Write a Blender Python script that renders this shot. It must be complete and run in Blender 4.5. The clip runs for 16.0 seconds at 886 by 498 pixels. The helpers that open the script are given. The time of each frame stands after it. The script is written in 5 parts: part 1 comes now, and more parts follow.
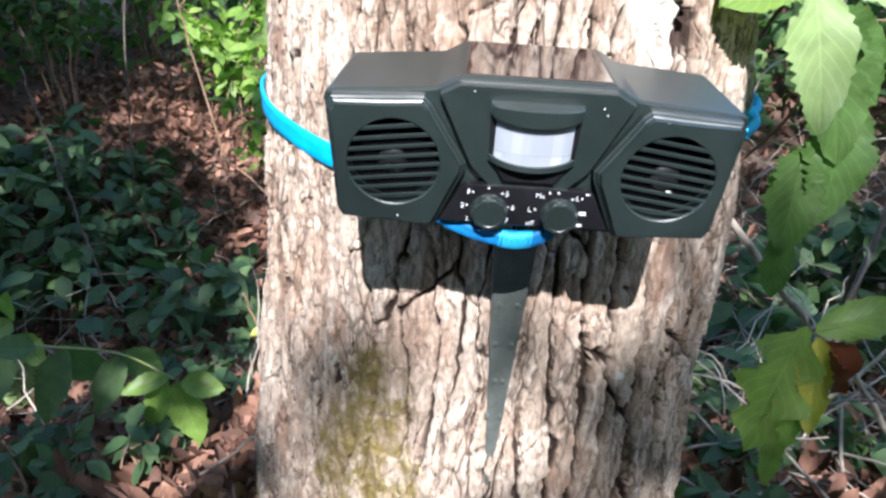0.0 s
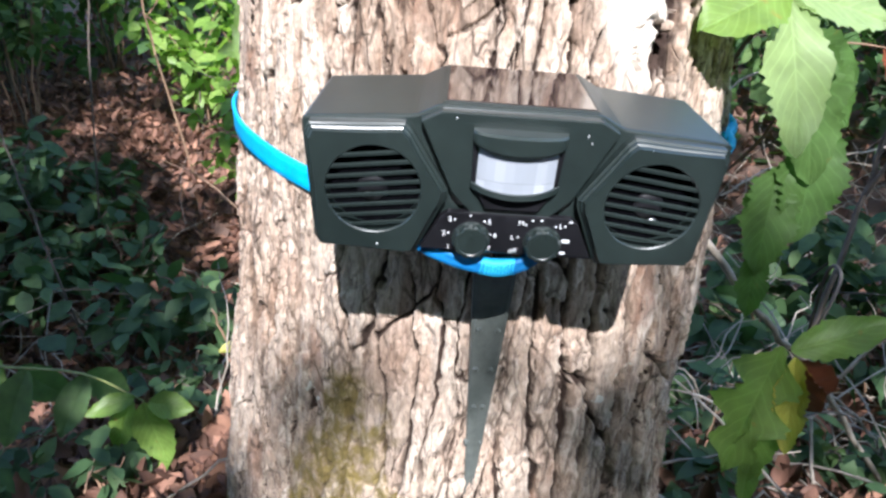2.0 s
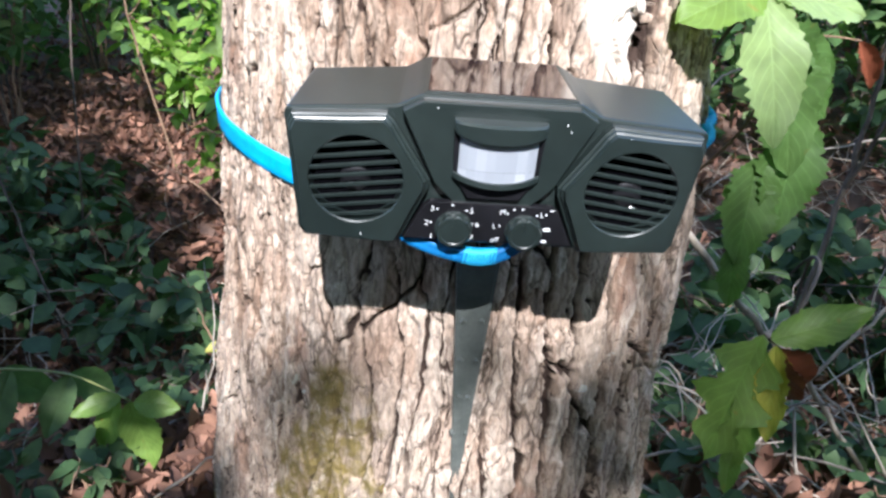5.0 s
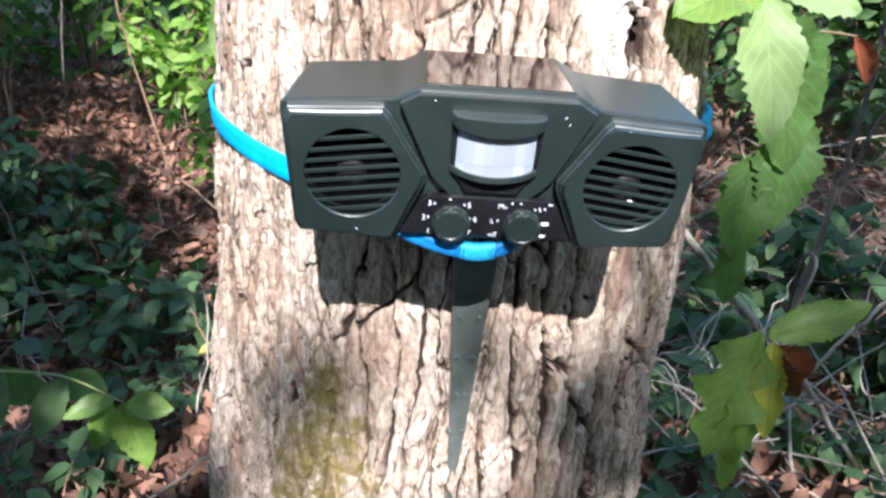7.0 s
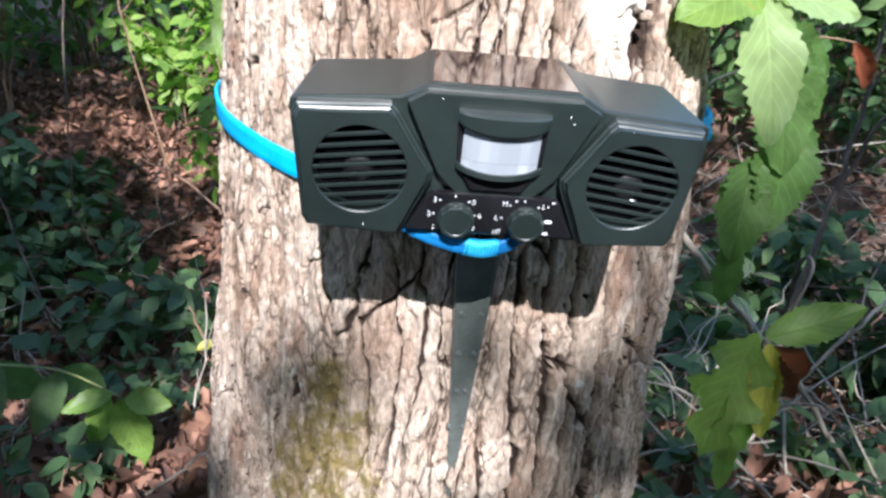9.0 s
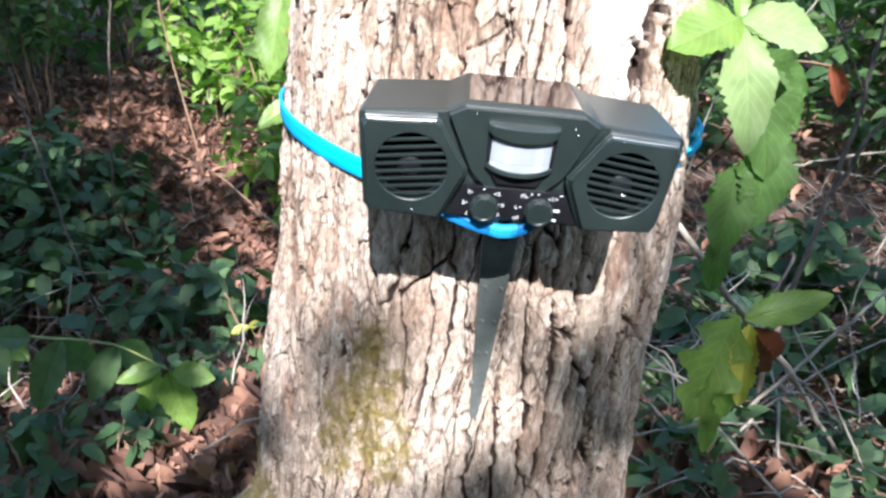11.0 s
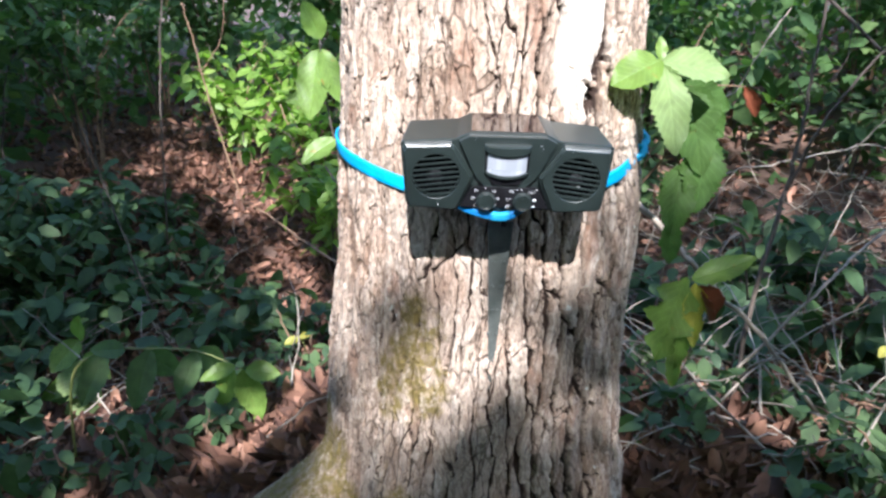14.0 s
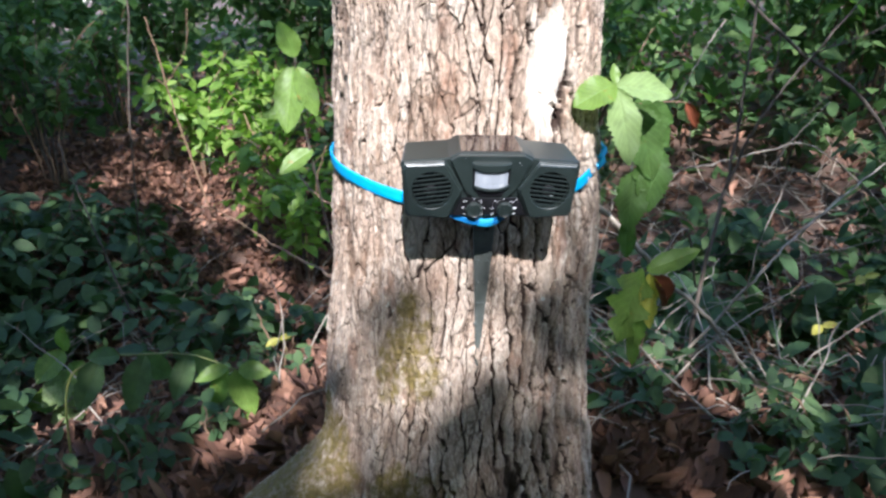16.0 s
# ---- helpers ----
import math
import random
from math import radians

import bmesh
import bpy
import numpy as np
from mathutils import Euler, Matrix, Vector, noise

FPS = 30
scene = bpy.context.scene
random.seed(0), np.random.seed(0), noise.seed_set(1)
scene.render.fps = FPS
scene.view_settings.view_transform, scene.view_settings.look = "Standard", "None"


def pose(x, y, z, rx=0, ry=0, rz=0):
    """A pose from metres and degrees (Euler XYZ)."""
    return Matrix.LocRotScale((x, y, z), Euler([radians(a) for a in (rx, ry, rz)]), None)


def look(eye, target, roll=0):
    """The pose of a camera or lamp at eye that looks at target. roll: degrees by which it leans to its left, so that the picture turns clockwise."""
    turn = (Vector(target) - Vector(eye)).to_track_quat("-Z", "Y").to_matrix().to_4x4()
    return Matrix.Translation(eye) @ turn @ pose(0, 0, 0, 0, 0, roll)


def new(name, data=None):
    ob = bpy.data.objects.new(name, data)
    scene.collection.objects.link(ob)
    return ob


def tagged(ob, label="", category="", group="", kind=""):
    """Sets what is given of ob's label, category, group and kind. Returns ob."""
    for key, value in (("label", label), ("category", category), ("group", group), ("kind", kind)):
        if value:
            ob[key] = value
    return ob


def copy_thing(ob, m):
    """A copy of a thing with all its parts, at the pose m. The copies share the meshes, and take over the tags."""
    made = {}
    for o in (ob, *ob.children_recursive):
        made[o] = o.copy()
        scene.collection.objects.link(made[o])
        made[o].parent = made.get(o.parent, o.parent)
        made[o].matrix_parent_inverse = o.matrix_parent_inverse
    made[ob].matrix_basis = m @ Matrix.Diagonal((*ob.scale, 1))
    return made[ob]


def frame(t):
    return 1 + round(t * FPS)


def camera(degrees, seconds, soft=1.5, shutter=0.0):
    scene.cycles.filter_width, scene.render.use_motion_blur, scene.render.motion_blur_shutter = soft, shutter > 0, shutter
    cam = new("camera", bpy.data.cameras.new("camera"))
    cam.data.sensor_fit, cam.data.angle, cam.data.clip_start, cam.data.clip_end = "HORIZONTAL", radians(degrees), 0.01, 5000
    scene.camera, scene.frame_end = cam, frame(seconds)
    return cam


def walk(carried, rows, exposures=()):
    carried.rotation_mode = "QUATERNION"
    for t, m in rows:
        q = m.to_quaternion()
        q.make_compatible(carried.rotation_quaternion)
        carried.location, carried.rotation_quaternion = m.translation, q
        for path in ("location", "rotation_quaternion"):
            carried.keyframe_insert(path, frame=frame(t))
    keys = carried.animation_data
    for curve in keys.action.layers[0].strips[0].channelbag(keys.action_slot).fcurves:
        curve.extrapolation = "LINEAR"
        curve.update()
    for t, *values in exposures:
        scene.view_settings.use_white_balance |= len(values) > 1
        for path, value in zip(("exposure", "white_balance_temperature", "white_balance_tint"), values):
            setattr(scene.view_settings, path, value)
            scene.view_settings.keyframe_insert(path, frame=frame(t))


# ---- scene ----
cam = camera(63.0, 16.0, soft=2.7)
PATH = [
    (0, (0.032, 0.099, 0.653), (0.024, 1.934, -0.144), -1.3),
    (0.5, (0.032, 0.107, 0.659), (0.056, 1.941, -0.139), -1.5),
    (1, (0.029, 0.108, 0.658), (0.09, 1.948, -0.125), -0.2),
    (1.5, (0.029, 0.11, 0.661), (0.101, 1.95, -0.119), -0.5),
    (2, (0.027, 0.11, 0.658), (0.103, 1.953, -0.115), -0.5),
    (2.5, (0.029, 0.109, 0.658), (0.107, 1.952, -0.115), -0.7),
    (3, (0.029, 0.109, 0.653), (0.099, 1.95, -0.126), -0.1),
    (3.5, (0.033, 0.109, 0.651), (0.109, 1.947, -0.131), 0.1),
    (4, (0.032, 0.107, 0.655), (0.126, 1.946, -0.125), -0.2),
    (6.5, (0.026, 0.104, 0.654), (0.146, 1.946, -0.117), -0.7),
    (7, (0.027, 0.107, 0.651), (0.156, 1.947, -0.121), -0.6),
    (7.5, (0.025, 0.106, 0.648), (0.159, 1.948, -0.12), -0.1),
    (8, (0.024, 0.102, 0.65), (0.164, 1.948, -0.106), 0.4),
    (8.5, (0.024, 0.104, 0.648), (0.167, 1.945, -0.12), 0.2),
    (11, (0.008, 0.01, 0.676), (0.1, 1.855, -0.091), 1.0),
    (11.5, (0.006, -0.037, 0.677), (0.072, 1.818, -0.069), 0.4),
    (12, (0.008, -0.078, 0.685), (0.053, 1.775, -0.065), -0.2),
    (12.5, (0.019, -0.117, 0.703), (0.059, 1.738, -0.043), -0.7),
    (13, (0.02, -0.158, 0.712), (0.062, 1.703, -0.019), -0.5),
    (13.5, (0.016, -0.184, 0.722), (0.055, 1.685, 0.01), -1.8),
    (14, (0.002, -0.211, 0.721), (0.03, 1.665, 0.029), -3.1),
    (14.5, (-0.015, -0.248, 0.722), (0.023, 1.628, 0.03), -4.0),
    (15, (-0.025, -0.283, 0.735), (0.066, 1.588, 0.033), -4.1),
    (15.5, (-0.035, -0.302, 0.75), (0.112, 1.563, 0.042), -4.1),
    (16, (-0.043, -0.315, 0.767), (0.109, 1.552, 0.066), -3.7),
]
EXPOSURES = [(t, stops + 0.70, 5850, 13) for t, stops in (
    (0.0, 1.50), (2.5, 1.38), (4.0, 1.34), (6.5, 1.42), (7.0, 1.54), (7.5, 1.74), (8.0, 1.74), (8.5, 1.32), (11.0, 1.72), (11.5, 1.64), (12.0, 1.42),
    (12.5, 1.40), (13.0, 1.50), (13.5, 1.60), (14.0, 1.48), (14.5, 1.30), (15.0, 1.25), (16.0, 1.24))]
walk(cam, [(t, look(eye, target, roll)) for t, eye, target, roll in PATH], EXPOSURES)

# world and light: a high sun behind the camera, filtered by added unseen crowns
SUN_UP = 42.0
SUN = Vector((0.02, -math.cos(radians(SUN_UP)), math.sin(radians(SUN_UP)))).normalized()
world = bpy.data.worlds.new("sky")
scene.world = world
world.use_nodes = True
wn = world.node_tree
sky = wn.nodes.new("ShaderNodeTexSky")
sky.sky_type, sky.sun_disc = "NISHITA", False
sky.sun_elevation, sky.sun_rotation = radians(SUN_UP), math.pi
wn.links.new(sky.outputs[0], wn.nodes["Background"].inputs[0])
wn.nodes["Background"].inputs[1].default_value = 0.15
sun_data = bpy.data.lights.new("sun", "SUN")
sun_data.energy, sun_data.angle, sun_data.color = 3.5, radians(0.55), (1.0, 0.955, 0.90)
sun = new("sun", sun_data)
sun.matrix_world = look(SUN * 20, (0, 0, 0))


# ---- materials ----
def material(name, rough=0.6, metal=0.0, spec=0.5):
    m = bpy.data.materials.new(name)
    m.use_nodes = True
    b = m.node_tree.nodes["Principled BSDF"]
    b.inputs["Roughness"].default_value = rough
    b.inputs["Metallic"].default_value = metal
    b.inputs["Specular IOR Level"].default_value = spec
    return m, m.node_tree, b


def node(nt, kind, **values):
    n = nt.nodes.new(kind)
    for key, value in values.items():
        if key in n.inputs:
            n.inputs[key].default_value = value
    return n


def coords(nt, scale=(1, 1, 1)):
    tc = nt.nodes.new("ShaderNodeTexCoord")
    mp = nt.nodes.new("ShaderNodeMapping")
    mp.inputs["Scale"].default_value = scale
    nt.links.new(tc.outputs["Object"], mp.inputs[0])
    return mp.outputs[0]


def noise_tex(nt, co, scale, detail=4, rough=0.55):
    n = node(nt, "ShaderNodeTexNoise", Scale=scale, Detail=detail, Roughness=rough)
    nt.links.new(co, n.inputs["Vector"])
    return n.outputs["Fac"]


def ramp(nt, fac, stops):
    r = nt.nodes.new("ShaderNodeValToRGB")
    e = r.color_ramp.elements
    while len(e) < len(stops):
        e.new(0.5)
    for el, (pos, col) in zip(e, stops):
        el.position, el.color = pos, (*col, 1) if len(col) == 3 else col
    nt.links.new(fac, r.inputs[0])
    return r.outputs[0]


def grey(v):
    return (v, v, v)


def blend(nt, fac, a, b, mode="MIX"):
    n = nt.nodes.new("ShaderNodeMix")
    n.data_type, n.blend_type = "RGBA", mode
    for socket, value in ((n.inputs[0], fac), (n.inputs[6], a), (n.inputs[7], b)):
        if isinstance(value, (int, float)):
            socket.default_value = value
        elif isinstance(value, tuple):
            socket.default_value = (*value, 1)
        else:
            nt.links.new(value, socket)
    return n.outputs[2]


def bump(nt, bsdf, fac, strength=0.3, distance=0.001):
    n = node(nt, "ShaderNodeBump", Strength=strength, Distance=distance)
    nt.links.new(fac, n.inputs["Height"])
    nt.links.new(n.outputs[0], bsdf.inputs["Normal"])


def plain(name, low, high, scale, rough=0.6, metal=0.0, bumps=0.2, dist=0.0005, spec=0.5, stretch=(1, 1, 1)):
    """A surface that wanders between two colours, with fine relief."""
    m, nt, b = material(name, rough, metal, spec)
    co = coords(nt, stretch)
    wide, fine = noise_tex(nt, co, scale, 3), noise_tex(nt, co, scale * 9, 5)
    col = blend(nt, ramp(nt, wide, [(0.3, grey(0)), (0.7, grey(1))]), low, high)
    col = blend(nt, 0.35, col, ramp(nt, fine, [(0.3, grey(0.35)), (0.7, grey(0.75))]), "OVERLAY")
    nt.links.new(col, b.inputs["Base Color"])
    bump(nt, b, fine, bumps, dist)
    return m


def leaf_material(name, low, mid, high, thin=0.4, rough=0.45, spots=0.0, veins=False):
    """A leaf blade: colour that differs leaf by leaf, and light that passes through."""
    m, nt, b = material(name, rough, 0, 0.4)
    geo = nt.nodes.new("ShaderNodeNewGeometry")
    co = coords(nt)
    col = ramp(nt, geo.outputs["Random Per Island"], [(0.0, low), (0.55, mid), (1.0, high)])
    col = blend(nt, 0.45, col, ramp(nt, noise_tex(nt, co, 60, 4), [(0.3, grey(0.3)), (0.7, grey(0.7))]), "OVERLAY")
    if spots:
        col = blend(nt, ramp(nt, noise_tex(nt, co, 38, 3), [(0.66, grey(0)), (0.72, grey(spots))]), col, (0.33, 0.13, 0.03))
    if veins:
        along, across = nt.nodes.new("ShaderNodeAttribute"), nt.nodes.new("ShaderNodeAttribute")
        along.attribute_name, across.attribute_name = "along", "across"
        slant, count, rib, width = (nt.nodes.new("ShaderNodeMath") for _ in range(4))
        slant.operation, slant.inputs[1].default_value, slant.inputs[2].default_value = "MULTIPLY_ADD", -0.30, 0.0
        nt.links.new(across.outputs["Fac"], slant.inputs[0])
        nt.links.new(along.outputs["Fac"], slant.inputs[2])
        count.operation, count.inputs[1].default_value = "PINGPONG", 0.055
        nt.links.new(slant.outputs[0], count.inputs[0])
        rib.operation = "MULTIPLY"
        rib.inputs[1].default_value = 0.35
        nt.links.new(across.outputs["Fac"], rib.inputs[0])
        width.operation = "MINIMUM"
        nt.links.new(count.outputs[0], width.inputs[0])
        nt.links.new(rib.outputs[0], width.inputs[1])
        line = ramp(nt, width.outputs[0], [(0.002, grey(0.3)), (0.013, grey(0))])
        col = blend(nt, line, col, tuple(min(0.6, c * 1.9 + 0.03) for c in mid))
    nt.links.new(col, b.inputs["Base Color"])
    bump(nt, b, noise_tex(nt, co, 220, 3), 0.25, 0.0008)
    tr = nt.nodes.new("ShaderNodeBsdfTranslucent")
    nt.links.new(blend(nt, 0.6, col, (0.55, 0.75, 0.12), "OVERLAY"), tr.inputs[0])
    mix = nt.nodes.new("ShaderNodeMixShader")
    mix.inputs[0].default_value = thin
    nt.links.new(b.outputs[0], mix.inputs[1])
    nt.links.new(tr.outputs[0], mix.inputs[2])
    nt.links.new(mix.outputs[0], nt.nodes["Material Output"].inputs[0])
    return m


def bark_material():
    m, nt, b = material("bark", 0.9, 0, 0.2)
    at = nt.nodes.new("ShaderNodeAttribute")
    at.attribute_name = "relief"
    rnd = nt.nodes.new("ShaderNodeAttribute")
    rnd.attribute_name = "plate"
    ms = nt.nodes.new("ShaderNodeAttribute")
    ms.attribute_name = "moss"
    bare = nt.nodes.new("ShaderNodeAttribute")
    bare.attribute_name = "bare"
    co, tall = coords(nt), coords(nt, (1, 1, 0.3))
    plate = ramp(nt, rnd.outputs["Fac"], [(0.10, (0.22, 0.160, 0.120)), (0.34, (0.40, 0.325, 0.262)), (0.55, (0.48, 0.41, 0.34)), (0.72, (0.34, 0.26, 0.20)), (0.9, (0.56, 0.50, 0.43))])
    plate = blend(nt, ramp(nt, noise_tex(nt, tall, 38, 5, 0.65), [(0.44, grey(0)), (0.70, grey(0.6))]), plate, (0.31, 0.205, 0.15))
    plate = blend(nt, ramp(nt, noise_tex(nt, co, 9, 4), [(0.45, grey(0)), (0.72, grey(0.6))]), plate, (0.46, 0.415, 0.365))
    plate = blend(nt, 0.8, plate, ramp(nt, noise_tex(nt, tall, 260, 6, 0.78), [(0.30, grey(0.16)), (0.70, grey(0.80))]), "OVERLAY")
    plate = blend(nt, ramp(nt, noise_tex(nt, coords(nt, (1, 1, 0.22)), 150, 5, 0.7), [(0.58, grey(0)), (0.66, grey(0.7))]), plate, (0.13, 0.088, 0.066))
    plate = blend(nt, ramp(nt, noise_tex(nt, coords(nt, (1, 1, 0.45)), 20, 4, 0.6), [(0.60, grey(0)), (0.68, grey(0.55))]), plate, (0.24, 0.125, 0.082))
    plate = blend(nt, 1.0, plate, (0.90, 0.84, 0.79), "MULTIPLY")
    bend = node(nt, "ShaderNodeTexNoise", Scale=26.0, Detail=4.0)
    nt.links.new(tall, bend.inputs["Vector"])
    way = nt.nodes.new("ShaderNodeVectorMath")
    way.operation, way.inputs[1].default_value = "MULTIPLY_ADD", (0.030, 0.030, 0.012)
    nt.links.new(bend.outputs["Color"], way.inputs[0])
    nt.links.new(tall, way.inputs[2])
    # crack lines drawn dark in the colour, carrying the shade of fine crevices
    lines = []
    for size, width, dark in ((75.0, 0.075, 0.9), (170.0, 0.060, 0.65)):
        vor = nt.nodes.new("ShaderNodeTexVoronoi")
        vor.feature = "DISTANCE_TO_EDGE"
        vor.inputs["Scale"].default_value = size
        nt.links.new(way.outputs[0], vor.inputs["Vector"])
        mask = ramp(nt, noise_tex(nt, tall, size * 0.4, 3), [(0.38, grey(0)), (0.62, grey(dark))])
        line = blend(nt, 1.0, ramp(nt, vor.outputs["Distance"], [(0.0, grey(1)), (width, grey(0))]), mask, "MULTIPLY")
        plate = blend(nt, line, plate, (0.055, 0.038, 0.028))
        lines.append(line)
    # brown of the furrows taken near black, their shade put into the colour
    furrow_dark = blend(nt, noise_tex(nt, tall, 70, 3), (0.016, 0.012, 0.010), (0.062, 0.038, 0.028))
    col = blend(nt, ramp(nt, at.outputs["Fac"], [(0.30, grey(0)), (0.70, grey(1))]), furrow_dark, plate)
    lich = ramp(nt, noise_tex(nt, co, 55, 4, 0.6), [(0.69, grey(0)), (0.73, grey(0.8))])
    col = blend(nt, lich, col, (0.56, 0.57, 0.50))
    # paler streaked colour for the smooth patch
    pale_patch = blend(nt, noise_tex(nt, coords(nt, (1, 1, 0.12)), 120, 4), (0.58, 0.50, 0.42), (0.76, 0.68, 0.58))
    col = blend(nt, bare.outputs["Fac"], col, pale_patch)
    green = blend(nt, noise_tex(nt, co, 130, 4), (0.065, 0.053, 0.016), (0.23, 0.172, 0.055))
    tuft = nt.nodes.new("ShaderNodeMath")
    tuft.operation = "MULTIPLY"
    nt.links.new(ms.outputs["Fac"], tuft.inputs[0])
    nt.links.new(ramp(nt, noise_tex(nt, co, 85, 5, 0.7), [(0.38, grey(0.25)), (0.54, grey(1))]), tuft.inputs[1])
    col = blend(nt, tuft.outputs[0], col, green)
    nt.links.new(col, b.inputs["Base Color"])
    h = blend(nt, 0.5, noise_tex(nt, tall, 190, 6, 0.7), noise_tex(nt, co, 600, 4, 0.7))
    h = blend(nt, 0.6, h, blend(nt, 1.0, lines[0], lines[1], "ADD"), "SUBTRACT")
    bump(nt, b, h, 0.8, 0.0020)
    return m


BARK = bark_material()
SOIL = plain("soil", (0.045, 0.028, 0.020), (0.13, 0.075, 0.052), 6, 0.95, bumps=0.8, dist=0.01)
PLASTIC = plain("dark green plastic", (0.0065, 0.0120, 0.0112), (0.012, 0.019, 0.0175), 20, 0.40, bumps=0.12, dist=0.0003, spec=0.9)
BLACK = plain("black plastic", (0.004, 0.004, 0.005), (0.010, 0.010, 0.012), 30, 0.35, bumps=0.05, spec=0.4)
# flat black that paints the dark depth of the speaker slots
SLOT_DARK = plain("slot black", (0.0015, 0.0015, 0.002), (0.003, 0.003, 0.004), 300, 1.0, bumps=0.3, spec=0.0)
STAKE = plain("grey green plastic", (0.046, 0.054, 0.049), (0.090, 0.098, 0.090), 40, 0.3, bumps=0.2, dist=0.0004)
STRAP = plain("blue webbing", (0.004, 0.26, 0.52), (0.008, 0.36, 0.66), 60, 0.55, bumps=0.5, dist=0.0006)
# the strap's blue darkened: the housing's shade is put into the colour
LOOP_SHADED = plain("shade-darkened blue webbing", (0.002, 0.085, 0.25), (0.004, 0.14, 0.36), 60, 0.6, bumps=0.5, dist=0.0006)
WRAP = plain("bright blue cord", (0.012, 0.26, 0.54), (0.03, 0.36, 0.64), 60, 0.6, bumps=0.4, dist=0.0005)
WHITE = plain("white print", (0.55, 0.58, 0.60), (0.72, 0.74, 0.75), 200, 0.6)
STEEL = plain("worn steel", (0.45, 0.45, 0.44), (0.6, 0.6, 0.6), 90, 0.3, 1.0)
TWIG_PALE = plain("weathered grey twig", (0.15, 0.125, 0.095), (0.36, 0.31, 0.25), 25, 0.85, bumps=0.6, dist=0.002)
TWIG_DARK = plain("dark twig", (0.045, 0.035, 0.028), (0.11, 0.085, 0.065), 25, 0.85, bumps=0.6, dist=0.002)
TWIG_RED = plain("brown twig", (0.12, 0.07, 0.04), (0.24, 0.15, 0.09), 25, 0.8, bumps=0.6, dist=0.002)
STEM = plain("green stem", (0.10, 0.14, 0.03), (0.22, 0.22, 0.07), 30, 0.6)
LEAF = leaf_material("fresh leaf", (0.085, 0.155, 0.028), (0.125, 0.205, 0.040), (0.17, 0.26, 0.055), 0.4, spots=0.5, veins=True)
# undergrowth green kept low, with some of its shade in the colour
LEAF_DIM = leaf_material("dim undergrowth leaf", (0.034, 0.068, 0.028), (0.052, 0.100, 0.036), (0.095, 0.150, 0.052), 0.36, rough=0.62)
# leaf green lowered to carry the shade behind the sprig
LEAF_MID = leaf_material("shade-darkened green leaf", (0.045, 0.100, 0.022), (0.058, 0.120, 0.026), (0.08, 0.145, 0.034), 0.45, rough=0.6, spots=0.3, veins=True)
# leaf green made pale: sun on the blade is partly put into the colour
LEAF_PALE = leaf_material("sun-paled leaf", (0.15, 0.225, 0.08), (0.19, 0.27, 0.10), (0.24, 0.32, 0.125), 0.35, spots=0.2, veins=True)
LEAF_YELLOW = leaf_material("yellow leaf", (0.30, 0.30, 0.05), (0.34, 0.33, 0.07), (0.40, 0.36, 0.06), 0.4, spots=0.9, veins=True)
LEAF_RED = leaf_material("withered red leaf", (0.09, 0.022, 0.014), (0.13, 0.034, 0.02), (0.17, 0.055, 0.026), 0.15)
LITTER = leaf_material("dead leaf", (0.060, 0.030, 0.020), (0.140, 0.068, 0.045), (0.33, 0.175, 0.115), 0.12, 0.8)
# leaf green raised so that part of the sunlight sits in the colour
LEAF_SUN = leaf_material("sun-brightened green leaf", (0.13, 0.23, 0.035), (0.19, 0.31, 0.055), (0.28, 0.38, 0.09), 0.55)
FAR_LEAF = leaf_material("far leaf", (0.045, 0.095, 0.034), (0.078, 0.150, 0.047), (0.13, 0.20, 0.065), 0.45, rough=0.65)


# ---- building helpers ----
def mesh_from(name, verts, quads, mat, smooth=True, tris=None):
    me = bpy.data.meshes.new(name)
    verts = np.asarray(verts, dtype=np.float32)
    quads = np.asarray(quads, dtype=np.int32).reshape(-1, 4)
    tris = np.zeros((0, 3), np.int32) if tris is None else np.asarray(tris, np.int32).reshape(-1, 3)
    me.vertices.add(len(verts))
    me.vertices.foreach_set("co", verts.ravel())
    me.loops.add(quads.size + tris.size)
    me.loops.foreach_set("vertex_index", np.concatenate([quads.ravel(), tris.ravel()]))
    me.polygons.add(len(quads) + len(tris))
    starts = np.concatenate([np.arange(len(quads)) * 4, quads.size + np.arange(len(tris)) * 3])
    me.polygons.foreach_set("loop_start", starts.astype(np.int32))
    me.update(calc_edges=True)
    me.polygons.foreach_set("use_smooth", np.full(len(me.polygons), smooth))
    me.materials.append(mat)
    me.validate()
    return me


def part(name, bm, mat, parent=None, label="", smooth=False):
    me = bpy.data.meshes.new(name)
    bmesh.ops.recalc_face_normals(bm, faces=bm.faces)
    bm.to_mesh(me)
    bm.free()
    me.materials.append(mat)
    if smooth:
        me.polygons.foreach_set("use_smooth", np.full(len(me.polygons), True))
    ob = new(name, me)
    ob.parent = parent
    return tagged(ob, label)


def holder(name, label, category, m=None, group="", kind=""):
    ob = new(name)
    ob.empty_display_size = 0.02
    if m is not None:
        ob.matrix_world = m
    return tagged(ob, label, category, group, kind)


def bevel(bm, width, segments=2, angle=25):
    edges = [e for e in bm.edges if e.is_manifold and e.calc_face_angle(0) > radians(angle)]
    bmesh.ops.bevel(bm, geom=edges, offset=width, segments=segments, profile=0.6, affect="EDGES", clamp_overlap=True)
    return bm


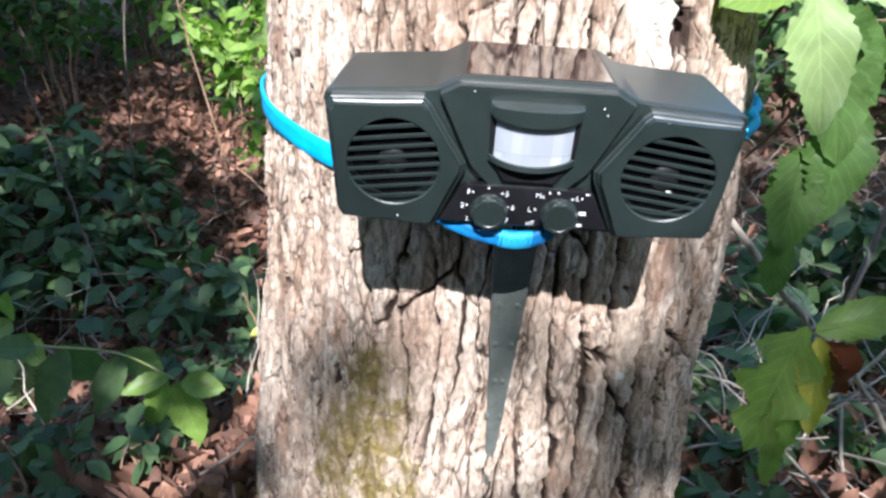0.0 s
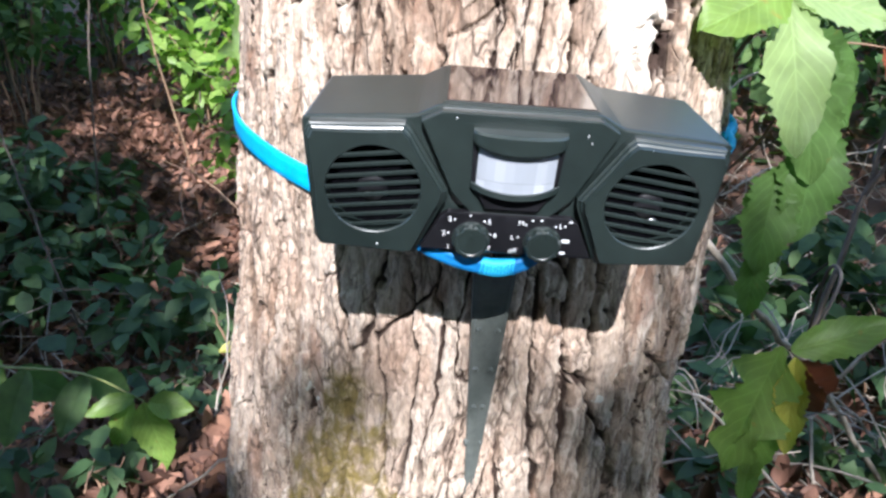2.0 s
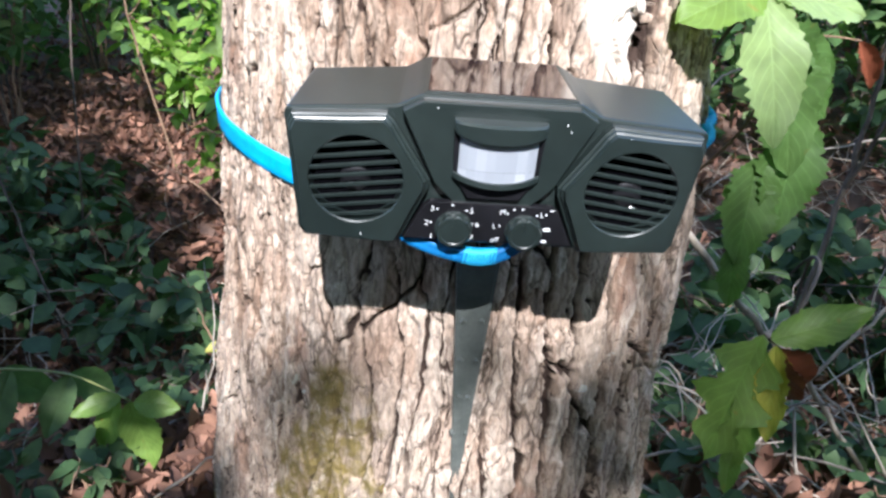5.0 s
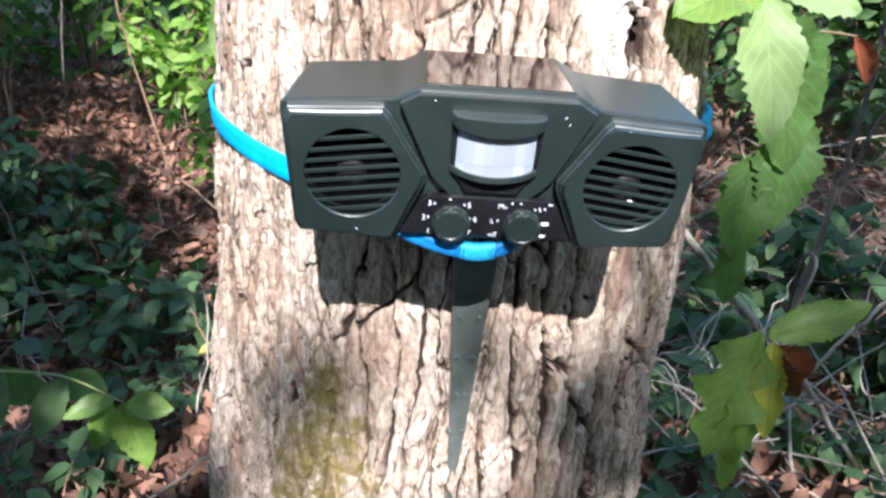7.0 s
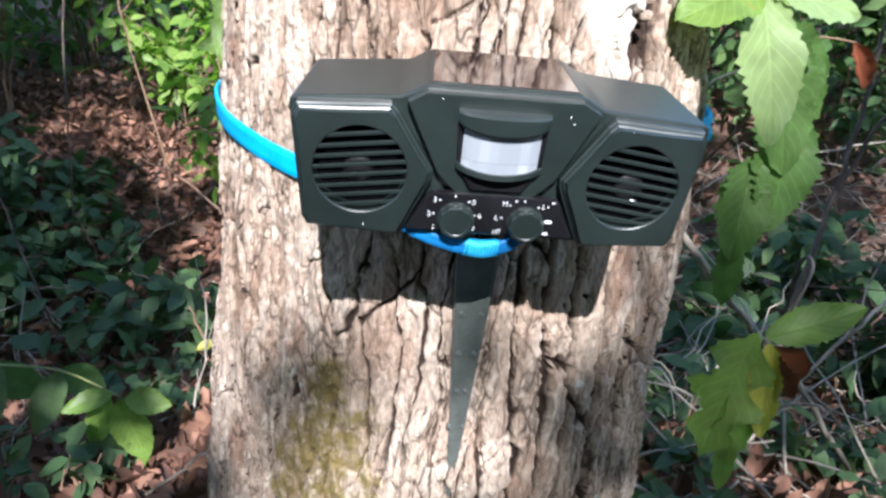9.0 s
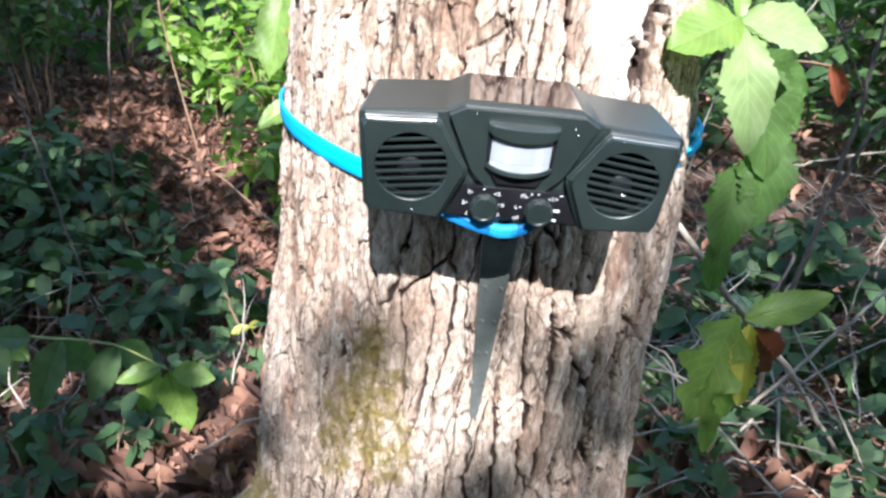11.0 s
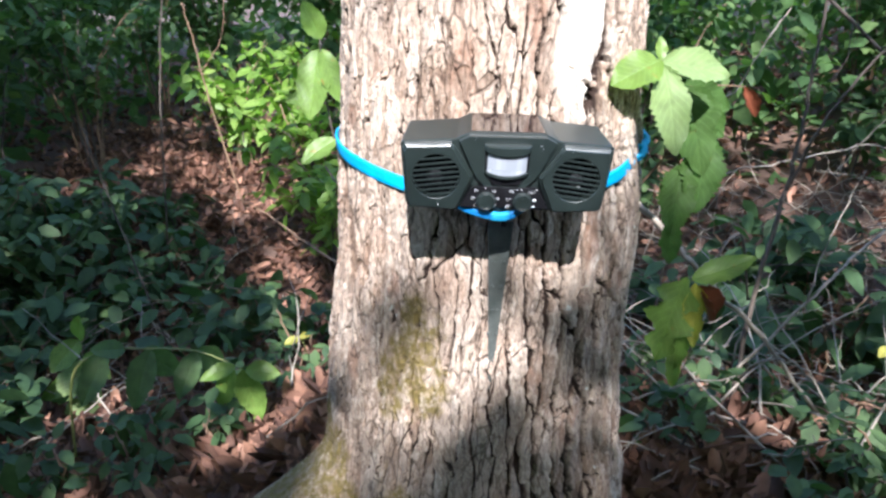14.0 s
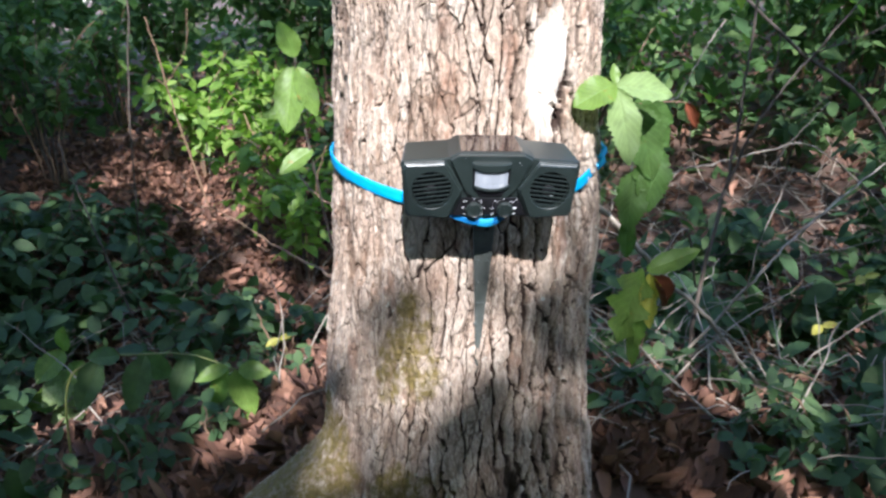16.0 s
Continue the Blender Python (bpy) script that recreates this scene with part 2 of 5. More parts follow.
def prism(points, z0, z1, back=1.0, width=0.0, segments=2):
    """A block from an outline in x and y, between two depths; the far end is scaled by back."""
    bm = bmesh.new()
    low = [bm.verts.new((x * back, y * back, z0)) for x, y in points]
    top = [bm.verts.new((x, y, z1)) for x, y in points]
    n = len(points)
    bm.faces.new(top)
    bm.faces.new(low[::-1])
    for i in range(n):
        bm.faces.new((low[i], low[(i + 1) % n], top[(i + 1) % n], top[i]))
    bmesh.ops.recalc_face_normals(bm, faces=bm.faces)
    return bevel(bm, width, segments) if width else bm


def tube(points, radii, sides=7):
    """A round, tapered stick along a line of points."""
    pts = [Vector(p) for p in points]
    bm = bmesh.new()
    rings = []
    up = Vector((0.31, 0.2, 0.93))
    for i, p in enumerate(pts):
        d = (pts[min(i + 1, len(pts) - 1)] - pts[max(i - 1, 0)]).normalized()
        a = d.cross(up).normalized() if abs(d.dot(up)) < 0.98 else d.cross(Vector((1, 0, 0))).normalized()
        c = d.cross(a)
        r = radii[i] if isinstance(radii, (list, tuple)) else radii
        rings.append([bm.verts.new(p + r * (a * math.cos(k * math.tau / sides) + c * math.sin(k * math.tau / sides))) for k in range(sides)])
    for one, two in zip(rings, rings[1:]):
        for k in range(sides):
            bm.faces.new((one[k], one[(k + 1) % sides], two[(k + 1) % sides], two[k]))
    bm.faces.new(rings[0][::-1])
    bm.faces.new(rings[-1])
    return bm


def smooth_line(points, steps=8, wobble=0.0, rng=None):
    """Points along a smooth line through the given ones, with a little wander."""
    p = [Vector(q) for q in points]
    p = [p[0] * 2 - p[1], *p, p[-1] * 2 - p[-2]]
    out = []
    for i in range(1, len(p) - 2):
        for k in range(steps):
            t = k / steps
            a, b, c, d = p[i - 1:i + 3]
            out.append(0.5 * ((2 * b) + (c - a) * t + (2 * a - 5 * b + 4 * c - d) * t * t + (3 * b - a - 3 * c + d) * t ** 3))
    out.append(p[-2].copy())
    if wobble:
        for q in out[1:-1]:
            q += Vector(rng.normal(0, wobble, 3))
    return out


def taper(n, a, b):
    return [a + (b - a) * i / max(1, n - 1) for i in range(n)]


class Lattice:
    """Smooth value noise and cell edges on a plane, for arrays."""

    def __init__(self, seed):
        self.table = np.random.RandomState(seed).rand(256, 256, 3)

    def at(self, i, j, k=0):
        return self.table[i & 255, j & 255, k]

    def noise(self, x, y):
        i, j = np.floor(x).astype(int), np.floor(y).astype(int)
        u, v = x - i, y - j
        u, v = u * u * (3 - 2 * u), v * v * (3 - 2 * v)
        return ((self.at(i, j) * (1 - u) + self.at(i + 1, j) * u) * (1 - v) + (self.at(i, j + 1) * (1 - u) + self.at(i + 1, j + 1) * u) * v) * 2 - 1

    def fractal(self, x, y, octaves=4):
        return sum(self.noise(x * 2 ** o + 17 * o, y * 2 ** o + 31 * o) / 1.8 ** o for o in range(octaves))

    def cells(self, x, y):
        """Distance to the nearest border, the cell's own random number and offset, and how upright the border runs."""
        i, j = np.floor(x).astype(int), np.floor(y).astype(int)
        f1, f2 = np.full(x.shape, 9.0), np.full(x.shape, 9.0)
        who, ox, oy, qx, qy = (np.zeros(x.shape) for _ in range(5))
        for a in (-1, 0, 1):
            for b in (-1, 0, 1):
                px, py = i + a + 0.1 + 0.8 * self.at(i + a, j + b, 0), j + b + 0.1 + 0.8 * self.at(i + a, j + b, 1)
                d = np.hypot(px - x, py - y)
                near = d < f1
                second = ~near & (d < f2)
                qx, qy = np.where(near, ox, np.where(second, x - px, qx)), np.where(near, oy, np.where(second, y - py, qy))
                f2 = np.where(near, f1, np.minimum(f2, d))
                who = np.where(near, self.at(i + a, j + b, 2), who)
                ox, oy = np.where(near, x - px, ox), np.where(near, y - py, oy)
                f1 = np.where(near, d, f1)
        upright = np.abs(qx - ox) / (np.hypot(qx - ox, qy - oy) + 1e-9)
        return (f2 - f1) / (0.15 + 0.85 * upright ** 1.5), who, ox, oy


def ease(a, b, x):
    t = np.clip((x - a) / (b - a), 0, 1)
    return t * t * (3 - 2 * t)


# ---- ground ----
TREE = (0.07, 0.69)


def ground_height(x, y):
    x, y = np.asarray(x, float), np.asarray(y, float)
    d = np.hypot(x - TREE[0], y - TREE[1])
    z = np.interp(d, [0, 0.25, 0.5, 0.9, 1.3, 1.8, 2.3, 3.2, 5, 9, 20, 400], [0.0, 0.0, -0.07, -0.22, -0.33, -0.28, -0.14, 0.05, 0.15, 0.3, 0.4, 0.4])
    return z + 0.018 * np.sin(3.1 * x + 1.3 * y) * np.cos(2.3 * y - x) + 0.008 * np.sin(11 * x) * np.sin(9 * y + 2)


def build_ground():
    radii = np.concatenate([np.linspace(0.02, 4, 130), np.geomspace(4.1, 400, 60)])
    ang = np.linspace(0, math.tau, 181)[:-1]
    R, A = np.meshgrid(radii, ang, indexing="ij")
    X, Y = TREE[0] + R * np.sin(A), TREE[1] + R * np.cos(A)
    Z = ground_height(X, Y)
    n, m = X.shape
    i = np.arange(n * m).reshape(n, m)
    j = np.roll(i, -1, axis=1)
    quads = np.stack([i[:-1], j[:-1], j[1:], i[1:]], -1).reshape(-1, 4)[:, ::-1]
    me = mesh_from("ground", np.stack([X, Y, Z], -1).reshape(-1, 3), quads, SOIL)
    tagged(new("ground", me), "dark brown forest soil under fallen leaves", "ground", kind="structure")


build_ground()


# ---- the tree that carries the device ----
Z_KEYS = [-0.5, 0.0, 0.07, 0.16, 0.20, 0.34, 0.40, 0.60, 0.70, 1.0, 6.0]
R_KEYS = [0.27, 0.224, 0.213, 0.205, 0.201, 0.193, 0.190, 0.179, 0.1755, 0.168, 0.10]
X_KEYS = [0.02, 0.030, 0.046, 0.051, 0.055, 0.066, 0.072, 0.080, 0.088, 0.10, 0.2]


def trunk_point(theta, z, out=0.0):
    """A place on the trunk's bark: theta in degrees from the front, turning to +x."""
    r, cx = float(np.interp(z, Z_KEYS, R_KEYS)) + out, float(np.interp(z, Z_KEYS, X_KEYS))
    a = radians(theta)
    return Vector((cx + r * math.sin(a), TREE[1] - r * math.cos(a), z))


def build_tree():
    zs = np.concatenate([np.linspace(-0.5, -0.02, 30), np.linspace(0, 0.86, 700), np.geomspace(0.8615, 6.0, 70)])
    th = np.concatenate([np.linspace(-106, 106, 760), np.linspace(110, 250, 60)])
    Z, T = np.meshgrid(zs, th, indexing="ij")
    A = np.radians(T)
    S = A * 0.185
    lat = Lattice(5)
    R, CX = np.interp(Z, Z_KEYS, R_KEYS), np.interp(Z, Z_KEYS, X_KEYS)
    # roots swelling out towards the ground
    low = ease(0.26, -0.05, Z)
    for angle, wide, amount in ((-20, 16, 0.02), (38, 18, 0.02), (140, 25, 0.14), (215, 22, 0.12)):
        R = R + amount * low ** 1.6 * np.exp(-((T - angle) / wide) ** 2)
    R = R + 0.16 * ease(0.135, -0.03, Z) ** 1.2 * np.exp(-((T + 80) / 20) ** 2) + 0.035 * np.exp(-((T + 74) / 12) ** 2 - ((Z - 0.075) / 0.05) ** 2)
    R = R + 0.007 * lat.noise(S * 9 + 3, Z * 4) + 0.004 * lat.noise(S * 22, Z * 9 + 5)
    # bark: long flat plates between narrow deep furrows, layered and cracked on their faces
    w1, w2 = lat.fractal(S * 16, Z * 5, 3), lat.fractal(S * 14 + 40, Z * 9 + 11, 3)
    w3, w4 = lat.fractal(S * 60 + 7, Z * 34, 4), lat.fractal(S * 170 + 27, Z * 95, 3)
    side = ease(-0.02, 0.10, S)
    left = ease(-0.10, -0.20, S)
    sx, sz = S + 0.0075 * w1 + 0.0030 * w3 + 0.0010 * w4, Z + 0.020 * w2 + 0.005 * w3
    e1, id1, ox1, oy1 = lat.cells(sx / (0.018 + 0.002 * side - 0.005 * left), sz / (0.105 + 0.02 * side + 0.05 * left))
    e2, id2, ox2, oy2 = lat.cells(sx / 0.0135 + 50, sz / 0.040 + 20)
    e3, id3, ox3, oy3 = lat.cells(sx / 0.0060 + 90, sz / 0.0105 + 60)
    some = ease(-0.45, 0.45, lat.fractal(S * 16 + 70, Z * 8, 3) + 0.45 * side + 0.2 * left)
    rough = 0.05 * lat.fractal(S * 130, Z * 70, 3)
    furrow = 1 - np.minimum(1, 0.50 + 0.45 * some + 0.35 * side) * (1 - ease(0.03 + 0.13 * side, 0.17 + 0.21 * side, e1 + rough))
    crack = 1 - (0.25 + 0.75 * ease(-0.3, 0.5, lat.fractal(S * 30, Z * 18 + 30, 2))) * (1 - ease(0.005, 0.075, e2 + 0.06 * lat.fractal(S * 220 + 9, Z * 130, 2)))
    flake = 1 - ease(0.0, 0.5, lat.fractal(S * 45 + 11, Z * 40, 2)) * (1 - ease(0.0, 0.14, e3))
    # thin layers of bark, each ending in a crisp edge
    field = 2.6 * lat.fractal(S * 42 + 5, Z * 17 + 9, 5) + 3.0 * id2
    layer_at = np.floor(field) + ease(0.0, 0.22, field - np.floor(field))
    # a smooth patch, its plates flattened and its colour paler
    bare = ease(0.0, 0.7, 1 - ((S - 0.090 - 0.012 * w1 - 0.005 * w3) / 0.036) ** 2 - ((Z - 0.655 - 0.02 * w2 - 0.008 * w3) / 0.085) ** 2)
    deep = 0.0070 + 0.0070 * side + 0.001 * left
    H = deep * (furrow - 1) + 0.0034 * (crack - 1) * (0.4 + 0.7 * id1) + 0.0008 * (flake - 1)
    H = H + 0.0026 * (id1 - 0.5) + 0.0012 * (id2 - 0.5) + 0.0008 * (layer_at - 1.5) + 0.0030 * ox1 * (id1 - 0.5)
    H = H + 0.0006 * lat.fractal(S * 420, Z * 190, 3) + 0.0007 * lat.fractal(S * 170, Z * 45, 3)
    H = H * (1 - 0.8 * bare) + 0.0012 * bare * lat.fractal(S * 130, Z * 20, 2)
    # a sunken pocket beside the smooth patch, its dark put into the colour too
    hole = ease(0.0, 0.6, 1 - ((S - 0.121 - 0.005 * w1 - 0.003 * w3) / 0.0075) ** 2 - ((Z - 0.635) / 0.075) ** 2)
    H = H - 0.016 * hole
    X, Y = CX + (R + H) * np.sin(A), TREE[1] - (R + H) * np.cos(A)
    n, m = X.shape
    i = np.arange(n * m).reshape(n, m)
    j = np.roll(i, -1, axis=1)
    quads = np.stack([i[:-1], j[:-1], j[1:], i[1:]], -1).reshape(-1, 4)
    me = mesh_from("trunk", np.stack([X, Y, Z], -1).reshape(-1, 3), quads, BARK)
    mm = lat.fractal(S * 40, Z * 30, 4)
    moss = ease(0.2, 0.9, 1.15 - ((S + 0.095) / 0.055) ** 2 - ((Z - 0.30) / 0.085) ** 2 + 0.75 * mm)
    moss = np.maximum(moss, ease(0.2, 0.8, 1.9 - ((S + 0.238) / 0.055) ** 2 - ((Z - 0.08) / 0.10) ** 2 + 0.5 * mm))
    moss = np.maximum(moss, ease(0.2, 0.9, 0.8 - ((S + 0.09) / 0.07) ** 2 - ((Z - 0.10) / 0.08) ** 2 + 0.7 * mm))
    # depth of furrows, cracks and pocket, which darkens the colour there
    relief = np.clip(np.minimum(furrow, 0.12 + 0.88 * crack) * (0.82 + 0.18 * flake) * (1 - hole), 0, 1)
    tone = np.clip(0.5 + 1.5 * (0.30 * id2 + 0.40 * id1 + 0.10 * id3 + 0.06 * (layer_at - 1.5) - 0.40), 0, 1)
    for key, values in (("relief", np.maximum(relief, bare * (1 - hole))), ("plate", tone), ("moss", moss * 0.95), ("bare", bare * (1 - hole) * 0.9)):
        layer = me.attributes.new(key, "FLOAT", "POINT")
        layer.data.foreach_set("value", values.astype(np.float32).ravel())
    tree = holder("tree", "oak tree with pale furrowed bark and mossy roots", "tree")
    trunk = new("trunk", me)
    trunk.parent = tree
    return tree


tree = build_tree()


# ---- leaves in bulk ----
def leaf_shape(width=0.5, fold=0.12, droop=0.15, teeth=0.0, rows=4):
    """A leaf of length 1 along y: two halves folded at the midrib."""
    ys = np.linspace(0, 1, rows + 1)
    half = width * 0.5 * np.sin(np.pi * ys ** 0.8) ** 0.85
    half[0] = half[-1] = 0.004
    verts, quads = [], []
    for k, (y, h) in enumerate(zip(ys, half)):
        z = -droop * y * y
        hh = h * (1 + (teeth if k % 2 else -teeth))
        verts += [(-hh, y, z + fold * h), (0, y, z), (hh, y, z + fold * h)]
    for k in range(rows):
        a = 3 * k
        quads += [(a, a + 1, a + 4, a + 3), (a + 1, a + 2, a + 5, a + 4)]
    return np.array(verts), np.array(quads)


def small_leaf(width=0.55, fold=0.15, droop=0.15):
    """A plain pointed leaf of length 1, folded at the midrib."""
    h = width * 0.5
    verts = [(0, 0, 0), (-h, 0.45, fold * h - 0.2 * droop), (0, 0.45, -0.2 * droop), (h, 0.45, fold * h - 0.2 * droop), (0, 1, -droop)]
    return np.array(verts), np.array([(0, 2, 4, 1), (0, 3, 4, 2)])


def leaf_cloud(name, places, headings, tilts, rolls, sizes, mat, shape, parent=None):
    """Many leaves in one mesh: each at a place, pointing along a heading, tilted and rolled."""
    tv, tq = shape
    n = len(places)
    ch, sh, ct, st, cr, sr = np.cos(headings), np.sin(headings), np.cos(tilts), np.sin(tilts), np.cos(rolls), np.sin(rolls)
    along = np.stack([-sh * ct, ch * ct, st], -1)
    across = np.stack([ch, sh, np.zeros(n)], -1)
    normal = np.cross(across, along)
    ax = across * cr[:, None] + normal * sr[:, None]
    nz = np.cross(ax, along)
    v = places[:, None] + sizes[:, None, None] * (tv[None, :, :1] * ax[:, None] + tv[None, :, 1:2] * along[:, None] + tv[None, :, 2:] * nz[:, None])
    q = tq[None] + (np.arange(n) * len(tv))[:, None, None]
    ob = new(name, mesh_from(name, v.reshape(-1, 3), q.reshape(-1, 4), mat))
    ob.parent = parent
    return ob


# unseen leaf crowns added behind the camera to shade, holes where sun should land
SUN_HOLES = [(-0.005, 0.85, 0.07, 0.15), (0.020, 0.63, 0.020, 0.08), (-0.12, 0.88, 0.08, 0.24), (0.10, 1.02, 0.15, 0.21), (0.29, 0.83, 0.08, 0.05), (0.17, 0.86, 0.05, 0.05), (-1.05, 2.08, 0.06, 0.04),
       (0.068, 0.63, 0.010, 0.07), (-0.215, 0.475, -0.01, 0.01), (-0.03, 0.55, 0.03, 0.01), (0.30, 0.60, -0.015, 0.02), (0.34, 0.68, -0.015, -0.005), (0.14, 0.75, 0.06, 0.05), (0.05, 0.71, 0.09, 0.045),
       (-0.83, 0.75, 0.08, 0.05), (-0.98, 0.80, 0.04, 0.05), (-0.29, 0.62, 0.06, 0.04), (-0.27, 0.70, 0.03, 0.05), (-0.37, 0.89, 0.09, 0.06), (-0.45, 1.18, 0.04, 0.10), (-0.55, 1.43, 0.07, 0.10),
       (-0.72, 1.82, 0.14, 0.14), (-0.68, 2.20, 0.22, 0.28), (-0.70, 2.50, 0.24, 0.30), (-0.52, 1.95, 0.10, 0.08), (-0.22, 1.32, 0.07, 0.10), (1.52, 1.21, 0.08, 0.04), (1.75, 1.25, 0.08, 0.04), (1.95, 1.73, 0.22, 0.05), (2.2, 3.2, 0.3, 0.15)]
# half-shade spots, leaves thinned there: middle, half sizes, share of the leaves that stay
HALF_SHADE = [(0.19, 0.54, 0.13, 0.18, 0.42), (-0.07, 0.47, 0.11, 0.06, 0.5), (-0.10, 0.56, 0.10, 0.10, 0.26)]
E1, E2 = Vector((1, 0, 0)), SUN.cross(Vector((1, 0, 0))).normalized() * -1
if E2.z < 0:
    E2 = -E2


def build_shade_canopy():
    rng, more = np.random.RandomState(11), np.random.RandomState(5)
    n, fine = 60000, 1500
    a, b, far, size = rng.uniform(-4.5, 4.5, n), rng.uniform(-1.2, 6.5, n), rng.uniform(3.0, 6.0, n), rng.uniform(0.09, 0.17, n)
    # extra leaves packed in to shade the foot of the trunk
    a[:700], b[:700] = rng.uniform(-0.40, 0.30, 700), rng.uniform(0.12, 0.38, 700)
    keep = (b < 1.9) | (rng.rand(n) < 0.45) | (a < -1.4)
    keep &= ~((a > 0.31) & (a < 1.5) & (b < 1.25)) | (rng.rand(n) < 0.50)
    keep &= ~((a > 0.1) & (b > 1.3)) | (rng.rand(n) < 0.45)
    # higher and smaller leaves added to lay a softer shade over the trunk
    keep &= (a < -0.30) | (a > 0.36) | (b < 0.32) | (b > 0.74)
    a, b = np.concatenate([a, more.uniform(-0.30, 0.36, fine)]), np.concatenate([b, more.uniform(0.32, 0.74, fine)])
    far, size = np.concatenate([far, more.uniform(5.0, 8.0, fine)]), np.concatenate([size, more.uniform(0.045, 0.085, fine)])
    n += fine
    keep = np.concatenate([keep, np.full(fine, True)])
    margin = np.where(np.arange(n) < n - fine, 0.05, 0.025)
    for ca, cb, ra, rb, share in HALF_SHADE:
        keep &= (((a - ca) / ra) ** 2 + ((b - cb) / rb) ** 2 > 1) | (more.rand(n) < share)
    for ca, cb, ra, rb in SUN_HOLES:
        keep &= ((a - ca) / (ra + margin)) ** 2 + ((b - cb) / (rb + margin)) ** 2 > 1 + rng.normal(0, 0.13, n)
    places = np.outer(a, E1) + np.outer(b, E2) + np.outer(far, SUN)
    turns, tilts, rolls = rng.uniform(0, math.tau, n), rng.normal(-0.2, 0.4, n), rng.normal(0, 0.5, n)
    ob = leaf_cloud("shade_leaves", places[keep], turns[keep], tilts[keep], rolls[keep], size[keep], FAR_LEAF, small_leaf(0.75))
    tagged(ob, "unseen leaf canopy with holes placed where sun should fall", "foliage", kind="stuff")


build_shade_canopy()


def build_litter():
    rng = np.random.RandomState(3)
    n = 40000
    d, ang = 0.2 + 6 * rng.rand(n) ** 1.3, rng.uniform(-2.0, 2.0, n)
    x, y = TREE[0] + d * np.sin(ang), TREE[1] + d * np.cos(ang)
    x[:7000], y[:7000] = rng.uniform(-1.7, 0.1, 7000), rng.uniform(1.3, 3.6, 7000)
    z = ground_height(x, y) + rng.uniform(0.002, 0.02, n)
    size = rng.uniform(0.022, 0.062, n)
    ob = leaf_cloud("leaf_litter", np.stack([x, y, z], -1), rng.uniform(0, math.tau, n), rng.normal(0.08, 0.42, n), rng.normal(0, 0.75, n), size, LITTER, leaf_shape(0.48, 0.9, -0.42, 0.16, rows=4))
    tagged(ob, "reddish brown fallen leaves covering the soil", "leaf litter", kind="stuff")


build_litter()


def build_far_woods():
    rng = np.random.RandomState(8)
    n = 85000
    # a quarter of the leaves go out of view behind, holding back sky light
    d, ang = rng.uniform(3.0, 10, n), np.where(rng.rand(n) < 0.75, rng.uniform(-1.35, 1.35, n), rng.uniform(1.35, 4.93, n))
    x, y = d * np.sin(ang), d * np.cos(ang)
    clump = np.sin(x * 2.1 + 1) * np.sin(y * 1.7) + 0.5 * np.sin(x * 5 + y * 4)
    h = rng.rand(n) ** 1.4 * (0.5 + 0.28 * d + 0.3 * clump)
    keep = (clump > -0.75) & (h > 0) & ~((x > -1.7) & (x < -0.2) & (y < 3.7) & (y > 0))
    x, y, h = x[keep], y[keep], h[keep]
    z = ground_height(x, y) + h
    # unseen thicket added behind the camera, closing the place and dimming its fill light
    k = 24000
    d2, a2 = rng.uniform(1.3, 3.4, k), math.pi + rng.uniform(-1.5, 1.5, k)
    x2, y2 = d2 * np.sin(a2), d2 * np.cos(a2)
    x, y = np.concatenate([x, x2]), np.concatenate([y, y2])
    z = np.concatenate([z, ground_height(x2, y2) + rng.rand(k) * (0.35 + 0.38 * d2)])
    m = len(x)
    ob = leaf_cloud("far_woods", np.stack([x, y, z], -1), rng.uniform(0, math.tau, m), rng.normal(-0.3, 0.5, m), rng.normal(0, 0.5, m), rng.uniform(0.05, 0.14, m), FAR_LEAF, small_leaf(0.62))
    tagged(ob, "dense dim undergrowth of the woods behind", "undergrowth", kind="stuff")


build_far_woods()


def build_crown():
    """Limbs and leaves at the top of the strapped tree."""
    rng = np.random.RandomState(19)
    places = []
    for k in range(7):
        a, z0 = k * 2.4, 3.6 + 0.3 * k
        out = rng.uniform(1.0, 1.9)
        x0 = float(np.interp(z0, [1.0, 6.0], [0.10, 0.2]))
        pts = [(x0, TREE[1], z0), (x0 + 0.5 * out * math.cos(a), TREE[1] + 0.5 * out * math.sin(a), z0 + 0.6), (x0 + out * math.cos(a), TREE[1] + out * math.sin(a), z0 + 1.3)]
        line = smooth_line(pts, 6, 0.02, rng)
        part("limb", tube(line, taper(len(line), 0.055, 0.012), 8), TWIG_DARK, tree, "", True)
        for _ in range(420):
            i = rng.randint(len(line) // 3, len(line))
            places.append(np.array(line[i]) + rng.normal(0, 0.30, 3))
    n = len(places)
    leaf_cloud("crown", np.array(places), rng.uniform(0, math.tau, n), rng.normal(-0.3, 0.5, n), rng.normal(0, 0.5, n), rng.uniform(0.08, 0.15, n), FAR_LEAF, small_leaf(0.65), tree)


build_crown()


# ---- the animal repeller on the trunk ----
U = Vector((0.9961, -0.0334, -0.0815)).normalized()
N = Vector((-0.0476, -0.9859, -0.1603))
N = (N - U * N.dot(U)).normalized()
V = N.cross(U)
ORIGIN = Vector((0.0717, 0.4197, 0.5559))
DEVICE = Matrix.Translation(ORIGIN) @ Matrix((U, V, N)).transposed().to_4x4() @ Matrix.Diagonal((1.040, 1.045, 1.02, 1))
MM = 0.001


def mirror(points):
    return points + [(-x, y) for x, y in reversed(points)]


def scaled(points):
    return [(x * MM, y * MM) for x, y in points]


